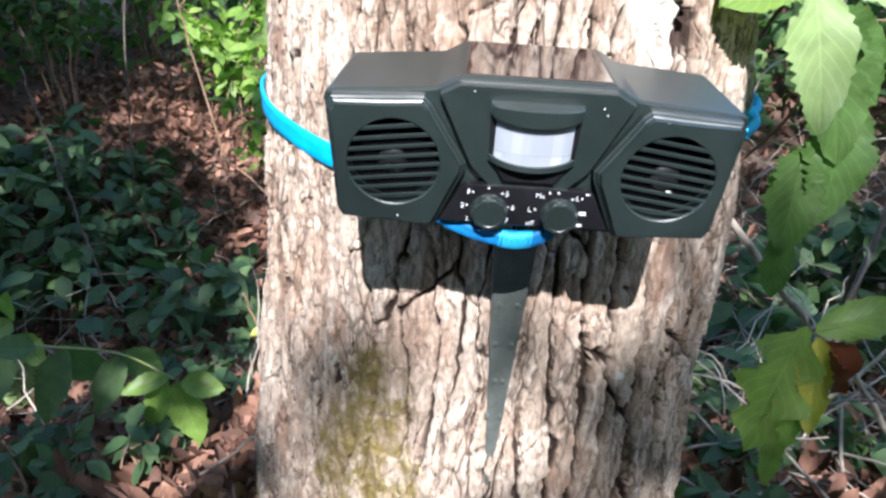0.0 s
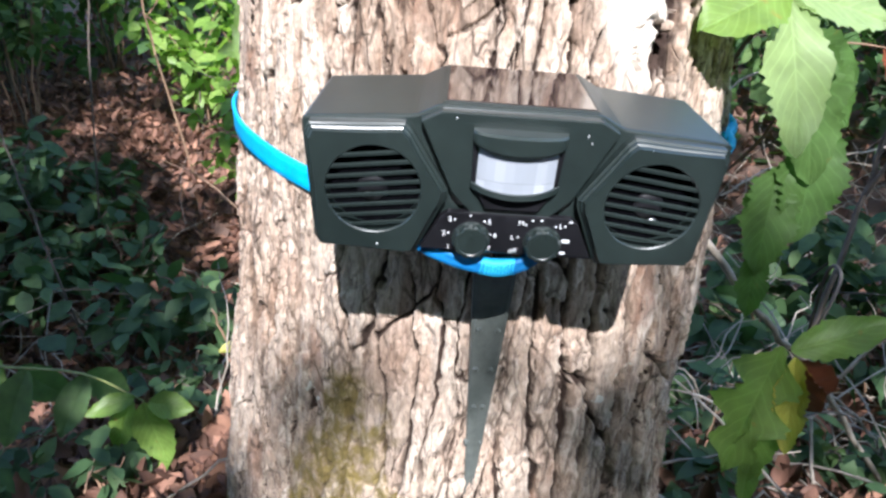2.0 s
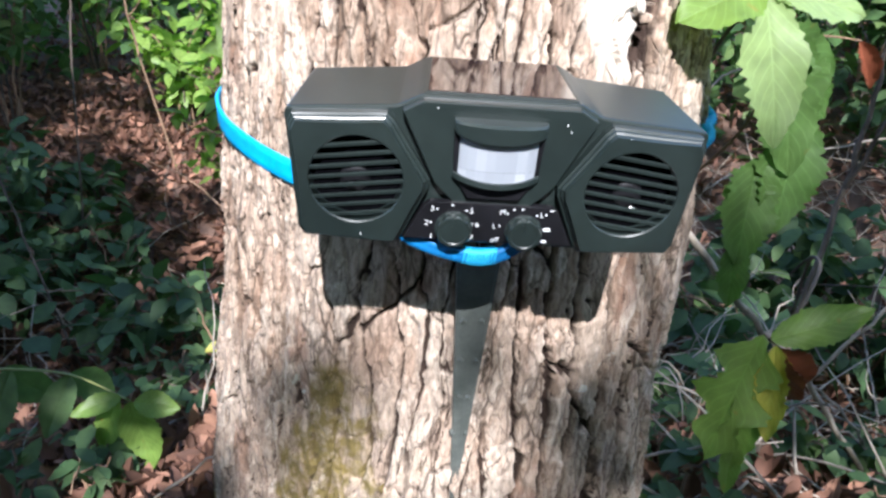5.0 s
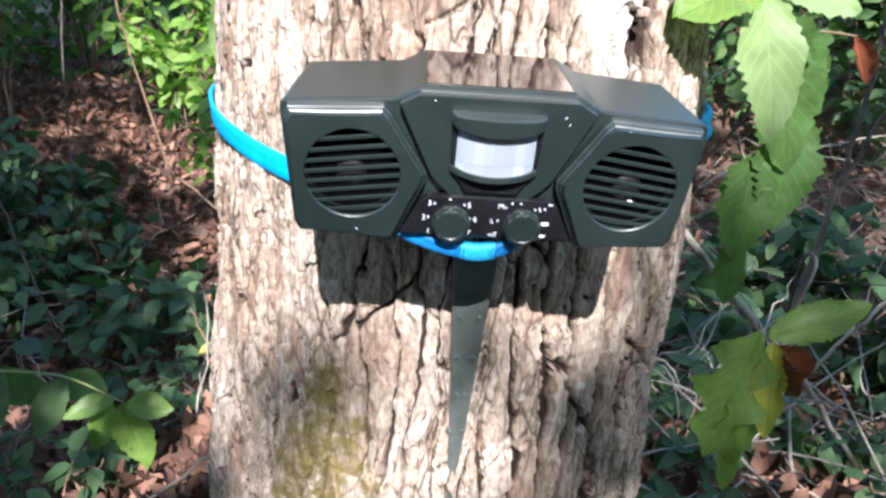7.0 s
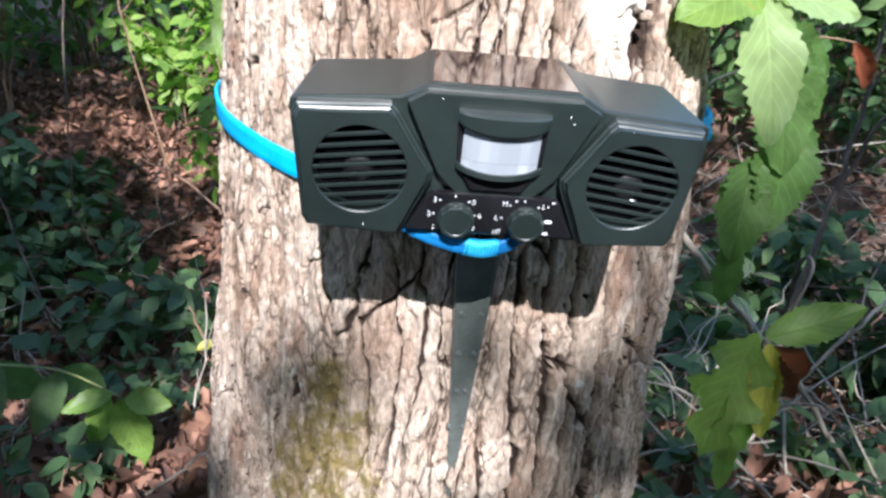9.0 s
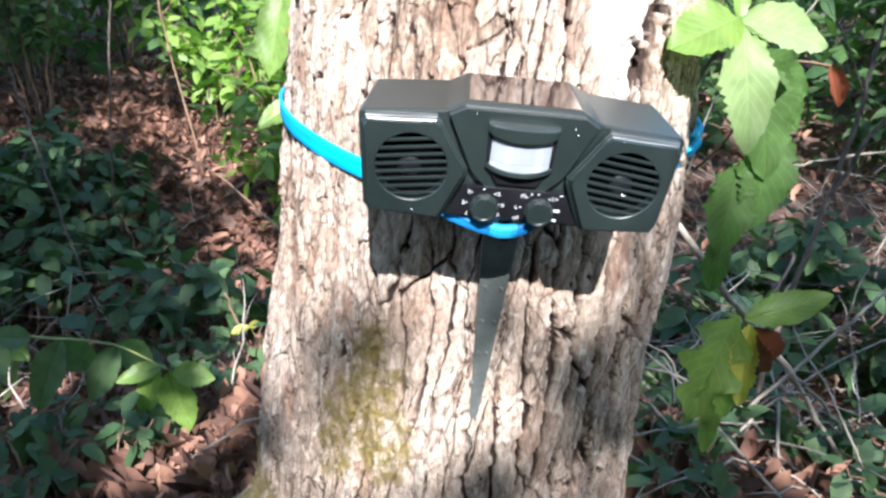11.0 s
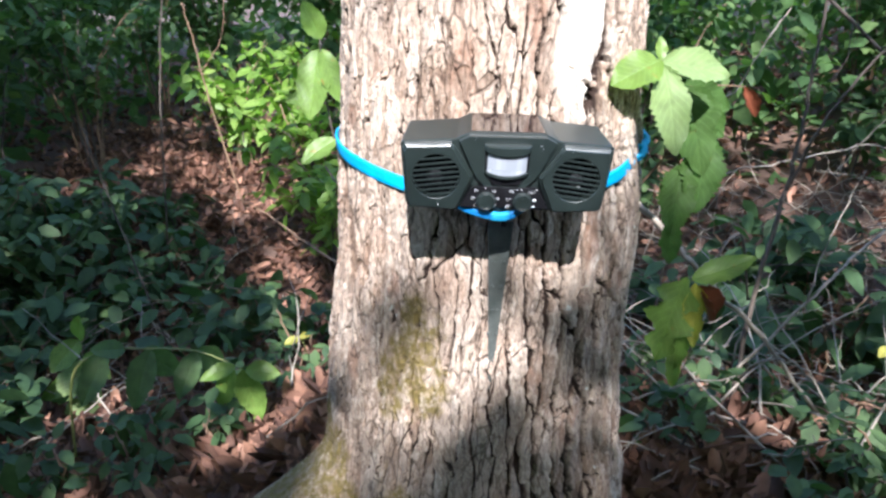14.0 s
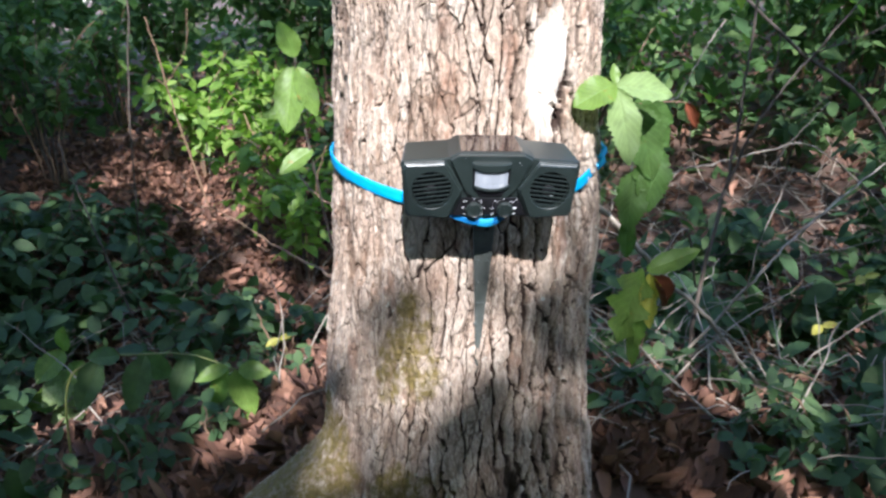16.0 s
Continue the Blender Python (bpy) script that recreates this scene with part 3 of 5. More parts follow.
def rounded(points, r, steps=4):
    """The outline with its corners rounded off."""
    out, n = [], len(points)
    for i in range(n):
        p, a, b = (Vector(points[k % n]) for k in (i, i - 1, i + 1))
        da, db = (a - p), (b - p)
        k = min(r, da.length * 0.45, db.length * 0.45)
        s, e = p + da.normalized() * k, p + db.normalized() * k
        for j in range(steps + 1):
            t = j / steps
            out.append(tuple((1 - t) ** 2 * s + 2 * t * (1 - t) * p + t * t * e))
    return out


def ring_plate(outline, centre, radius, z0, z1, inset):
    """A plate with a round hole, bevelled in steps towards its face."""
    bm = bmesh.new()
    n = 48
    c = Vector(centre)

    def out_point(k, shrink):
        d = Vector((math.cos(k * math.tau / n), math.sin(k * math.tau / n)))
        best = 1e9
        m = len(outline)
        for i in range(m):
            a, b = Vector(outline[i]) - c, Vector(outline[(i + 1) % m]) - c
            e = b - a
            den = d.x * e.y - d.y * e.x
            if abs(den) > 1e-12:
                t = (a.x * e.y - a.y * e.x) / den
                s = (a.x * d.y - a.y * d.x) / den
                if t > 0 and -1e-6 <= s <= 1 + 1e-6:
                    best = min(best, t)
        return c + d * (best - shrink)

    rows = []
    for shrink, z in ((0, z0), (0, z0 + 0.55 * (z1 - z0)), (inset * 0.35, z0 + 0.6 * (z1 - z0)), (inset * 0.5, z0 + 0.72 * (z1 - z0)), (inset * 0.8, z0 + 0.78 * (z1 - z0)), (inset, z1)):
        rows.append([bm.verts.new((*out_point(k, shrink), z)) for k in range(n)])
    for z, r in ((z1, radius), (z1 - 0.0006, radius - 0.0005), (z0 - 0.006, radius - 0.0005)):
        rows.append([bm.verts.new((c.x + r * math.cos(k * math.tau / n), c.y + r * math.sin(k * math.tau / n), z)) for k in range(n)])
    for one, two in zip(rows, rows[1:]):
        for k in range(n):
            bm.faces.new((one[k], one[(k + 1) % n], two[(k + 1) % n], two[k]))
    return bm


def letters(text, x, y, size, parent):
    cu = bpy.data.curves.new("print", "FONT")
    cu.body, cu.size, cu.align_x, cu.align_y, cu.extrude = text, size, "CENTER", "CENTER", 0.00004
    cu.materials.append(WHITE)
    tmp = bpy.data.objects.new("print", cu)
    me = bpy.data.meshes.new_from_object(tmp)
    bpy.data.objects.remove(tmp)
    ob = new("letter", me)
    ob.parent = parent
    ob.location = (x, y, 0.0022)
    return ob


def lens_material():
    m, nt, b = material("frosted lens", 0.35, 0, 0.5)
    geo = nt.nodes.new("ShaderNodeNewGeometry")
    col = ramp(nt, geo.outputs["Random Per Island"], [(0, (0.235, 0.255, 0.285)), (0.7, (0.27, 0.29, 0.32)), (1, (0.34, 0.355, 0.38))])
    nt.links.new(col, b.inputs["Base Color"])
    bump(nt, b, noise_tex(nt, coords(nt), 900, 2), 0.15, 0.0003)
    return m


LENS = lens_material()


def solar_material():
    m, nt, b = material("solar cell", 0.08, 0, 0.8)
    w = node(nt, "ShaderNodeTexWave", Scale=160.0, Distortion=0.0)
    nt.links.new(coords(nt, (1, 0, 0)), w.inputs["Vector"])
    nt.links.new(ramp(nt, w.outputs["Fac"], [(0.9, (0.020, 0.012, 0.012)), (0.97, (0.05, 0.035, 0.03))]), b.inputs["Base Color"])
    b.inputs["Coat Weight"].default_value = 1.0
    b.inputs["Coat IOR"].default_value = 1.75
    b.inputs["Coat Roughness"].default_value = 0.04
    return m


SOLAR = solar_material()


def build_repeller():
    dev = holder("animal_repeller", "dark green plastic solar animal repeller strapped to the trunk", "animal repeller", DEVICE)
    half = [(33.8, 35.2), (43.5, 30.0), (91.2, 26.2), (91.8, 22.5), (87.0, -33.2), (43, -35.6)]
    body = scaled(mirror(half))
    bm = prism(rounded(body, 0.002, 2), -0.058, -0.0045, 1.0, 0.0013)
    for v in bm.verts:
        if v.co.z < -0.03:
            v.co.x *= 0.945
    part("housing", bm, PLASTIC, dev)
    part("mounting_block", prism(scaled(mirror([(30, 16), (26, -22)])), -0.080, -0.0572, 1.0, 0.001), BLACK, dev, "black block between the housing and the bark")
    # the faceplate between the speakers, set a little back
    face = scaled(mirror([(33.0, 34.0), (41.6, 29.2), (26.4, -3), (15.4, -14)]))
    part("faceplate", prism(face, -0.0050, 0.0005, 1.0, 0.0006), PLASTIC, dev)
    for sx in (1, -1):
        hexagon = scaled([(90.4 * sx, 25.2), (47 * sx, 28.0), (27.6 * sx, -3.0), (41.6 * sx, -34.8), (86.0 * sx, -32.4)])
        if sx < 0:
            hexagon = hexagon[::-1]
        c = (60.4 * sx * MM, -2.0 * MM)
        panel = part("speaker_panel", ring_plate(rounded(hexagon, 0.0022, 3), c, 0.0209, -0.0050, 0.0045, 0.0030), PLASTIC, dev)
        # black disc put in for the shade behind the slats
        bm = bmesh.new()
        bmesh.ops.create_circle(bm, cap_ends=True, segments=40, radius=0.0210, matrix=Matrix.Translation((*c, -0.0040)))
        part("dark_backing", bm, SLOT_DARK, panel, "black disc standing in for the dark behind the slats")
        bm = bmesh.new()
        bmesh.ops.create_uvsphere(bm, u_segments=20, v_segments=10, radius=0.007, matrix=Matrix.Translation((c[0] + 0.001 * sx, c[1] - 0.003, -0.0046)) @ Matrix.Diagonal((1, 1, 0.35, 1)))
        part("dome", bm, BLACK, panel, "glossy speaker dome", True)
        # bright bead added to stand in for the glint between the slats
        bm = bmesh.new()
        bmesh.ops.create_uvsphere(bm, u_segments=10, v_segments=6, radius=0.0011, matrix=Matrix.Translation((c[0] + (0.003 if sx > 0 else -0.002), c[1] - (0.0075 if sx > 0 else 0.0035), 0.0005)) @ Matrix.Diagonal((2.0, 0.6, 0.6, 1)))
        part("glint_bead", bm, STEEL, panel, "small steel bead standing in for a glint", True)
        slope = radians(-7.5 * sx)
        for k in range(8):
            off = (k - 3.5) * 0.00470
            chord = math.sqrt(0.0211 ** 2 - off * off) * 2
            bm = bmesh.new()
            bmesh.ops.create_cube(bm, size=1, matrix=Matrix.Translation((*c, 0.0034)) @ pose(0, 0, 0, 0, 0, math.degrees(slope)) @ Matrix.Translation((0, off, 0)) @ pose(0, 0, 0, 4) @ Matrix.Diagonal((chord, 0.0019, 0.0010, 1)))
            bevel(bm, 0.0004, 2)
            part("slat", bm, PLASTIC, panel)
    # visor, lens and lip of the movement sensor
    bm = bmesh.new()
    n = 24
    xs = np.linspace(-19.6, 19.6, n + 1)
    arcs = [math.sqrt(max(0, 1 - (x / 19.9) ** 2)) for x in xs]
    rows = [[bm.verts.new((x * MM, (top - deep * arc) * MM, (z0 + z1 * arc) * MM)) for x, arc in zip(xs, arcs)]
            for top, deep, z0, z1 in ((28.0, 0, 0.2, 0.2), (27.8, 0, 2.2, 5.2), (27.0, 0, 2.8, 6.2), (25.0, 5.0, 3.0, 6.2), (24.2, 5.4, 2.6, 6.0), (24.0, 5.0, 0.2, 0.4))]
    for one, two in zip(rows, rows[1:]):
        for k in range(n):
            bm.faces.new((one[k], one[k + 1], two[k + 1], two[k]))
    for k in (0, -1):
        bm.faces.new([row[k] for row in rows])
    part("visor", bm, PLASTIC, dev)
    bm = bmesh.new()
    cols = [-16.8, -13.4, -9.5, -5.2, -1.2, 3.2, 8.0, 12.4, 16.8]
    for hi, lo in ((24.4, 6.2), (6.1, 1.4)):
        for a, b in zip(cols, cols[1:]):
            steps = [a + (b - a) * q / 3 for q in range(4)]
            line = []
            for v, order in ((hi, steps), (lo, steps[::-1])):
                for x in order:
                    sag = 2.8 * (1 - (x / 17) ** 2) - 2.0 if v < 2 else 0
                    line.append((x, v - sag))
            quad = [bm.verts.new((x * MM, v * MM, (0.8 + 5.4 * math.sqrt(max(0, 1 - (x / 17.6) ** 2))) * MM)) for x, v in line]
            for q in range(3):
                bm.faces.new((quad[q], quad[q + 1], quad[6 - q], quad[7 - q]))
    part("sensor_lens", bm, LENS, dev, "milky white faceted sensor window", True)
    bm = bmesh.new()
    rows = []
    for v, bulge in ((1.6, 4.0), (1.4, 7.0), (-0.9, 7.4), (-1.5, 6.4), (-1.9, 0.0)):
        rows.append([bm.verts.new((x * MM, (v - 3.0 * (1 - (x / 19) ** 2) + 2.6) * MM, (0.4 + bulge * math.sqrt(max(0, 1 - (x / 19.6) ** 2))) * MM)) for x in np.linspace(-19, 19, 25)])
    for one, two in zip(rows, rows[1:]):
        for k in range(24):
            bm.faces.new((one[k], one[k + 1], two[k + 1], two[k]))
    part("lip", bm, PLASTIC, dev)
    for sx in (1, -1):
        bm = prism(scaled([(17.2 * sx, 24), (19.6 * sx, 25), (18.6 * sx, 1.5), (17.0 * sx, 1.5)]), 0, 0.0022, 1.0, 0.0004)
        part("sensor_cheek", bm, BLACK, dev)
    part("sensor_base", prism(scaled(mirror([(15.6, -1.5), (11.5, -8.6)])), 0, 0.0030, 1.0, 0.0006), BLACK, dev, "glossy sloping base under the sensor")
    # control panel with two dials
    board = part("control_panel", prism(scaled(mirror([(27.5, -11.6), (30.6, -14), (39.0, -31.0)])), -0.002, 0.0018, 1.0, 0.0005), BLACK, dev, "glossy black control panel with white print")
    for text, x, y in (("1", -26.2, -29.2), ("2", -28.6, -22.3), ("3", -26.3, -15.0), ("5", -8.7, -15.2), ("6", -5.6, -22.0), ("7", -7.8, -29.0), ("off", 3.0, -29.3), ("L", 2.2, -22.3), ("M", 5.4, -14.9), ("L", 23.2, -15.2)):
        letters(text, x * MM, y * MM, 0.0036, board)
    for x, y in ((-24.1, -15.1), (-17.3, -12.7), (-10.9, -15.2), (-7.9, -21.9), (-26.6, -22.0), (7.7, -15.5), (10.4, -13.2), (14.3, -13.0), (20.9, -15.7), (25.2, -15.2), (4.7, -22.1), (24.2, -22.6)):
        bm = bmesh.new()
        bmesh.ops.create_cone(bm, cap_ends=True, segments=10, radius1=0.00048, radius2=0.00048, depth=0.0002, matrix=Matrix.Translation((x * MM, y * MM, 0.0020)))
        part("dot", bm, WHITE, board)
    for x, y, w, h in ((26.4, -22.7, 3.2, 1.6), (25.8, -29.0, 2.4, 1.3), (27.4, -12.9, 1.8, 0.5)):
        part("print_bar", prism(scaled([(x - w / 2, y - h / 2), (x + w / 2, y - h / 2), (x + w / 2, y + h / 2), (x - w / 2, y + h / 2)]), 0.0019, 0.00215), WHITE, board)
    for cx in (-16.2, 15.9):
        bm = bmesh.new()
        n = 60
        rows = []
        for r, z, cog in ((8.7, 1, 0), (8.7, 2.2, 0.0), (8.3, 2.4, 0.5), (8.1, 5.4, 0.5), (7.6, 6.1, 0.25), (6.2, 6.2, 0), (5.9, 5.9, 0)):
            ring = []
            for k in range(n):
                q, deep = k * math.tau / n, r - (cog if (k // 3) % 2 else 0)
                ring.append(bm.verts.new(((cx + deep * math.cos(q)) * MM, (-24.6 + deep * math.sin(q)) * MM, z * MM)))
            rows.append(ring)
        for one, two in zip(rows, rows[1:]):
            for k in range(n):
                bm.faces.new((one[k], one[(k + 1) % n], two[(k + 1) % n], two[k]))
        bm.faces.new(rows[-1])
        knob = part("dial_knob", bm, PLASTIC, dev, "ribbed dark green dial knob")
        part("pointer", prism(scaled([(cx - 0.5, -21.6), (cx + 0.5, -21.6), (cx + 0.5, -17.2), (cx - 0.5, -17.2)]), 0.0058, 0.0067), PLASTIC, knob)
    # solar cell on the raised middle of the top
    bm = prism(scaled([(-31, -56.5), (31, -56.5), (33, -6.5), (-33, -6.5)]), 0, 0.0007, 1.0, 0.0003)
    frame_ob = part("solar_frame", bm, PLASTIC, dev)
    turn = Matrix(((1, 0, 0, 0), (0, 0, 1, 0.0350), (0, 1, 0, 0), (0, 0, 0, 1)))
    frame_ob.data.transform(turn)
    bm = prism(scaled([(-29.5, -55.0), (29.5, -55.0), (31.5, -8.0), (-31.5, -8.0)]), 0.0004, 0.0011, 1.0, 0.0002)
    cell = part("solar_cell", bm, SOLAR, dev, "dark glossy solar cell")
    cell.data.transform(turn)
    # specks of debris on the housing
    rng = np.random.RandomState(4)
    for x, y, z in ((-70, 27.2, -28), (58, 28.4, -20), (63, 27.9, -23), (66, 27.6, -22), (78, 26.4, -24), (28, 27.5, 0.8), (30, 24.5, 0.8), (-27, 31.5, 0.8), (-58, -28.5, 4.6), (55, 24.5, 4.6), (-84, 25.8, -20)):
        bm = bmesh.new()
        bmesh.ops.create_icosphere(bm, subdivisions=1, radius=0.00045, matrix=Matrix.Translation((x * MM, y * MM, z * MM)) @ pose(0, 0, 0, *rng.uniform(0, 180, 3)) @ Matrix.Diagonal((1.5, 0.6, 0.5, 1)))
        part("debris_speck", bm, WHITE, dev, "pale speck of debris")
    # the stake hangs down against the bark
    inv = DEVICE.inverted()
    top_l, top_r, tip = Vector((0.0605, 0.4895, 0.490)), Vector((0.0865, 0.4895, 0.488)), Vector((0.0550, 0.5015, 0.286))
    bm = bmesh.new()
    rows = []
    for t in np.linspace(0, 1, 12):
        a, b = top_l.lerp(tip, t), top_r.lerp(tip + Vector((0.002, 0, 0)), t)
        w = 1 - t
        mid = (a + b) / 2
        fwd = Vector((0, -1, 0.1))
        line = [a + Vector((0, 0.004, 0)), a, a.lerp(mid, 0.2) + fwd * 0.0012 * w, mid + fwd * (0.0006 + 0.001 * w), b.lerp(mid, 0.2) + fwd * 0.0012 * w, b, b + Vector((0, 0.004, 0))]
        rows.append([bm.verts.new(inv @ p) for p in line])
    for one, two in zip(rows, rows[1:]):
        for k in range(6):
            bm.faces.new((one[k], one[k + 1], two[k + 1], two[k]))
        bm.faces.new((one[6], one[0], two[0], two[6]))
    bm.faces.new(rows[0])
    bm.faces.new(rows[-1][::-1])
    stake = part("stake", bm, STAKE, dev, "grey green pointed plastic stake")
    for t, spread in ((0.22, 0.28), (0.36, 0.28), (0.50, 0.2), (0.645, 0.5)):
        a, b = top_l.lerp(tip, t), top_r.lerp(tip, t)
        for side in (0.5 - spread, 0.5 + spread):
            p = inv @ (a.lerp(b, side) + Vector((0, -0.0012, 0)))
            bm = bmesh.new()
            bmesh.ops.create_cone(bm, cap_ends=True, segments=14, radius1=0.0027 * (1 - t * 0.5), radius2=0.0015 * (1 - t * 0.5), depth=0.0036, matrix=Matrix.Translation(p))
            part("stud", bm, STAKE, stake)
    p = inv @ Vector((0.0755, 0.484, 0.494))
    bm = prism([(p.x - 0.0028, p.y - 0.008), (p.x + 0.0028, p.y - 0.008), (p.x + 0.0036, p.y + 0.012), (p.x - 0.0036, p.y + 0.012)], p.z - 0.004, p.z + 0.003, 1.0, 0.0008)
    part("stake_pin", bm, BLACK, dev)
    return dev


build_repeller()


def ribbon(points, normals, width, thick):
    """A flat band along a line, with rounded edges."""
    bm = bmesh.new()
    rows = []
    for i, (p, nrm) in enumerate(zip(points, normals)):
        d = (points[min(i + 1, len(points) - 1)] - points[max(i - 1, 0)]).normalized()
        w = d.cross(nrm).normalized()
        o = w.cross(d).normalized()
        ring = []
        for a, b in ((-0.5, -0.2), (-0.42, -0.5), (0.42, -0.5), (0.5, -0.2), (0.5, 0.2), (0.42, 0.5), (0.15, 0.42), (-0.15, 0.42), (-0.42, 0.5), (-0.5, 0.2)):
            ring.append(bm.verts.new(p + w * a * width + o * b * thick))
        rows.append(ring)
    for one, two in zip(rows, rows[1:]):
        for k in range(10):
            bm.faces.new((one[k], one[(k + 1) % 10], two[(k + 1) % 10], two[k]))
    bm.faces.new(rows[0])
    bm.faces.new(rows[-1][::-1])
    return bm


def build_strap():
    strap = holder("tie_down_strap", "bright blue webbing strap round the trunk holding the repeller", "strap")
    angles = np.concatenate([np.linspace(-200, -22, 60), np.linspace(-18, 160, 60)])
    zz = np.interp(angles, [-200, -110, -80, -75, -54, -36, -15, 20, 45, 55, 72, 80, 100, 160], [0.545, 0.549, 0.547, 0.545, 0.536, 0.525, 0.512, 0.508, 0.512, 0.519, 0.530, 0.536, 0.545, 0.555])
    pts = [trunk_point(a, z, 0.0045) for a, z in zip(angles, zz)]
    nrm = [(p - Vector((TREE[0], TREE[1], p.z))).normalized() for p in pts]
    part("band", ribbon(pts, nrm, 0.0155, 0.0030), STRAP, strap, "", True)
    hang = [(-44, -29, -12), (-38, -33.3, -6), (-25, -37.8, -3.4), (-15, -40.6, -3), (-3, -41.6, -2.5), (6.5, -40.4, -3), (14, -36.6, -5), (24, -31, -12)]
    line = smooth_line([DEVICE @ Vector((x * MM, y * MM, z * MM)) for x, y, z in hang], 6)
    part("loop", ribbon(line, [N] * len(line), 0.0072, 0.0048), LOOP_SHADED, strap, "blue strap loop under the device, coloured as shaded", True)
    a = smooth_line([DEVICE @ Vector((x * MM, y * MM, z * MM)) for x, y, z in ((-10.5, -41.2, -3.6), (-2.5, -41.7, -2.6), (5.5, -40.6, -3.6))], 6)
    wrap = part("cord_wrap", ribbon(a, [N] * len(a), 0.0084, 0.0062), WRAP, strap, "bright blue cord wrapped round the loop", True)
    for k in range(10):
        x = -9.7 + 14.6 * k / 9
        y = -40.8 - 0.8 * (1 - ((x + 2.5) / 8) ** 2) + 0.04 * x
        base = [DEVICE @ Vector(((x + 0.5 * w) * MM, (y + 4.2 * w) * MM, (-2.9 + 2.9 * math.sqrt(max(0, 1 - w * w))) * MM)) for w in np.linspace(-1, 1, 9)]
        part("cord_turn", tube(base, 0.00062, 6), WRAP, wrap, "", True)

    # the knotted end on the far side of the device
    for k, (t0, z0, t1, z1) in enumerate(((64, 0.528, 76, 0.540), (70, 0.541, 74, 0.527), (60, 0.520, 68, 0.533))):
        line = smooth_line([trunk_point(t0, z0, 0.007), trunk_point((t0 + t1) / 2, (z0 + z1) / 2, 0.0125), trunk_point(t1, z1, 0.007)], 5)
        part("knot", tube(line, 0.0042, 9), STRAP, strap, "", True)


build_strap()


# ---- single leaves and twigs near the trunk ----
def big_leaf(base, tip, width, face, mat, parent, bend=0.12, teeth=0.05, lobes=0.0, cup=0.10, seed=0):
    """One leaf blade from its base to its tip, toothed or lobed, with a sunken midrib; face is where its upper side looks."""
    rng = np.random.RandomState(seed)
    base, tip, face = Vector(base), Vector(tip), Vector(face)
    along = tip - base
    length = along.length
    along.normalize()
    across = along.cross(face).normalized()
    nrm = across.cross(along).normalized()
    bm = bmesh.new()
    n = 30
    rows = []
    phase = rng.uniform(0, 6)
    for i in range(n + 1):
        t = i / n
        h = 0.5 * width * max(0.015, math.sin(math.pi * t ** 0.85) ** 0.75)
        sway = 0.03 * length * math.sin(2.2 * t + phase)
        row = []
        ragged = rng.normal(0, 0.05, 2)
        for s in (-1, -0.75, -0.5, -0.25, -0.06, 0, 0.06, 0.25, 0.5, 0.75, 1):
            k = 1 + teeth * (1 if i % 2 else -1) * abs(s) ** 3 - lobes * 1.5 * (0.5 - 0.5 * math.cos(t * 21 + phase + (0.9 if s > 0 else 0))) * abs(s) + ragged[int(s > 0)] * abs(s) ** 2
            z = -bend * length * t * t + cup * h * s * s * 2 + 0.035 * width * math.sin(t * 13 + 2 * s + phase) * abs(s) - (0.018 * width if s == 0 else 0)
            z += 0.006 * width * math.sin(t * 60 + abs(s) * 9)
            row.append(bm.verts.new(base + along * (t * length) + across * (h * s * k + sway) + nrm * z))
        rows.append(row)
    for one, two in zip(rows, rows[1:]):
        for k in range(10):
            bm.faces.new((one[k], one[k + 1], two[k + 1], two[k]))
    ob = part("leaf", bm, mat, parent, "", True)
    steps = (1, 0.75, 0.5, 0.25, 0.06, 0, 0.06, 0.25, 0.5, 0.75, 1)
    for key, values in (("along", [i / n for i in range(n + 1) for _ in steps]), ("across", [q for _ in range(n + 1) for q in steps])):
        ob.data.attributes.new(key, "FLOAT", "POINT").data.foreach_set("value", np.array(values, np.float32))
    return ob


def stem_part(name, points, r0, r1, mat, parent, wobble=0.0, seed=0, label=""):
    line = smooth_line(points, 6, wobble, np.random.RandomState(seed))
    return part(name, tube(line, taper(len(line), r0, r1), 7), mat, parent, label, True)


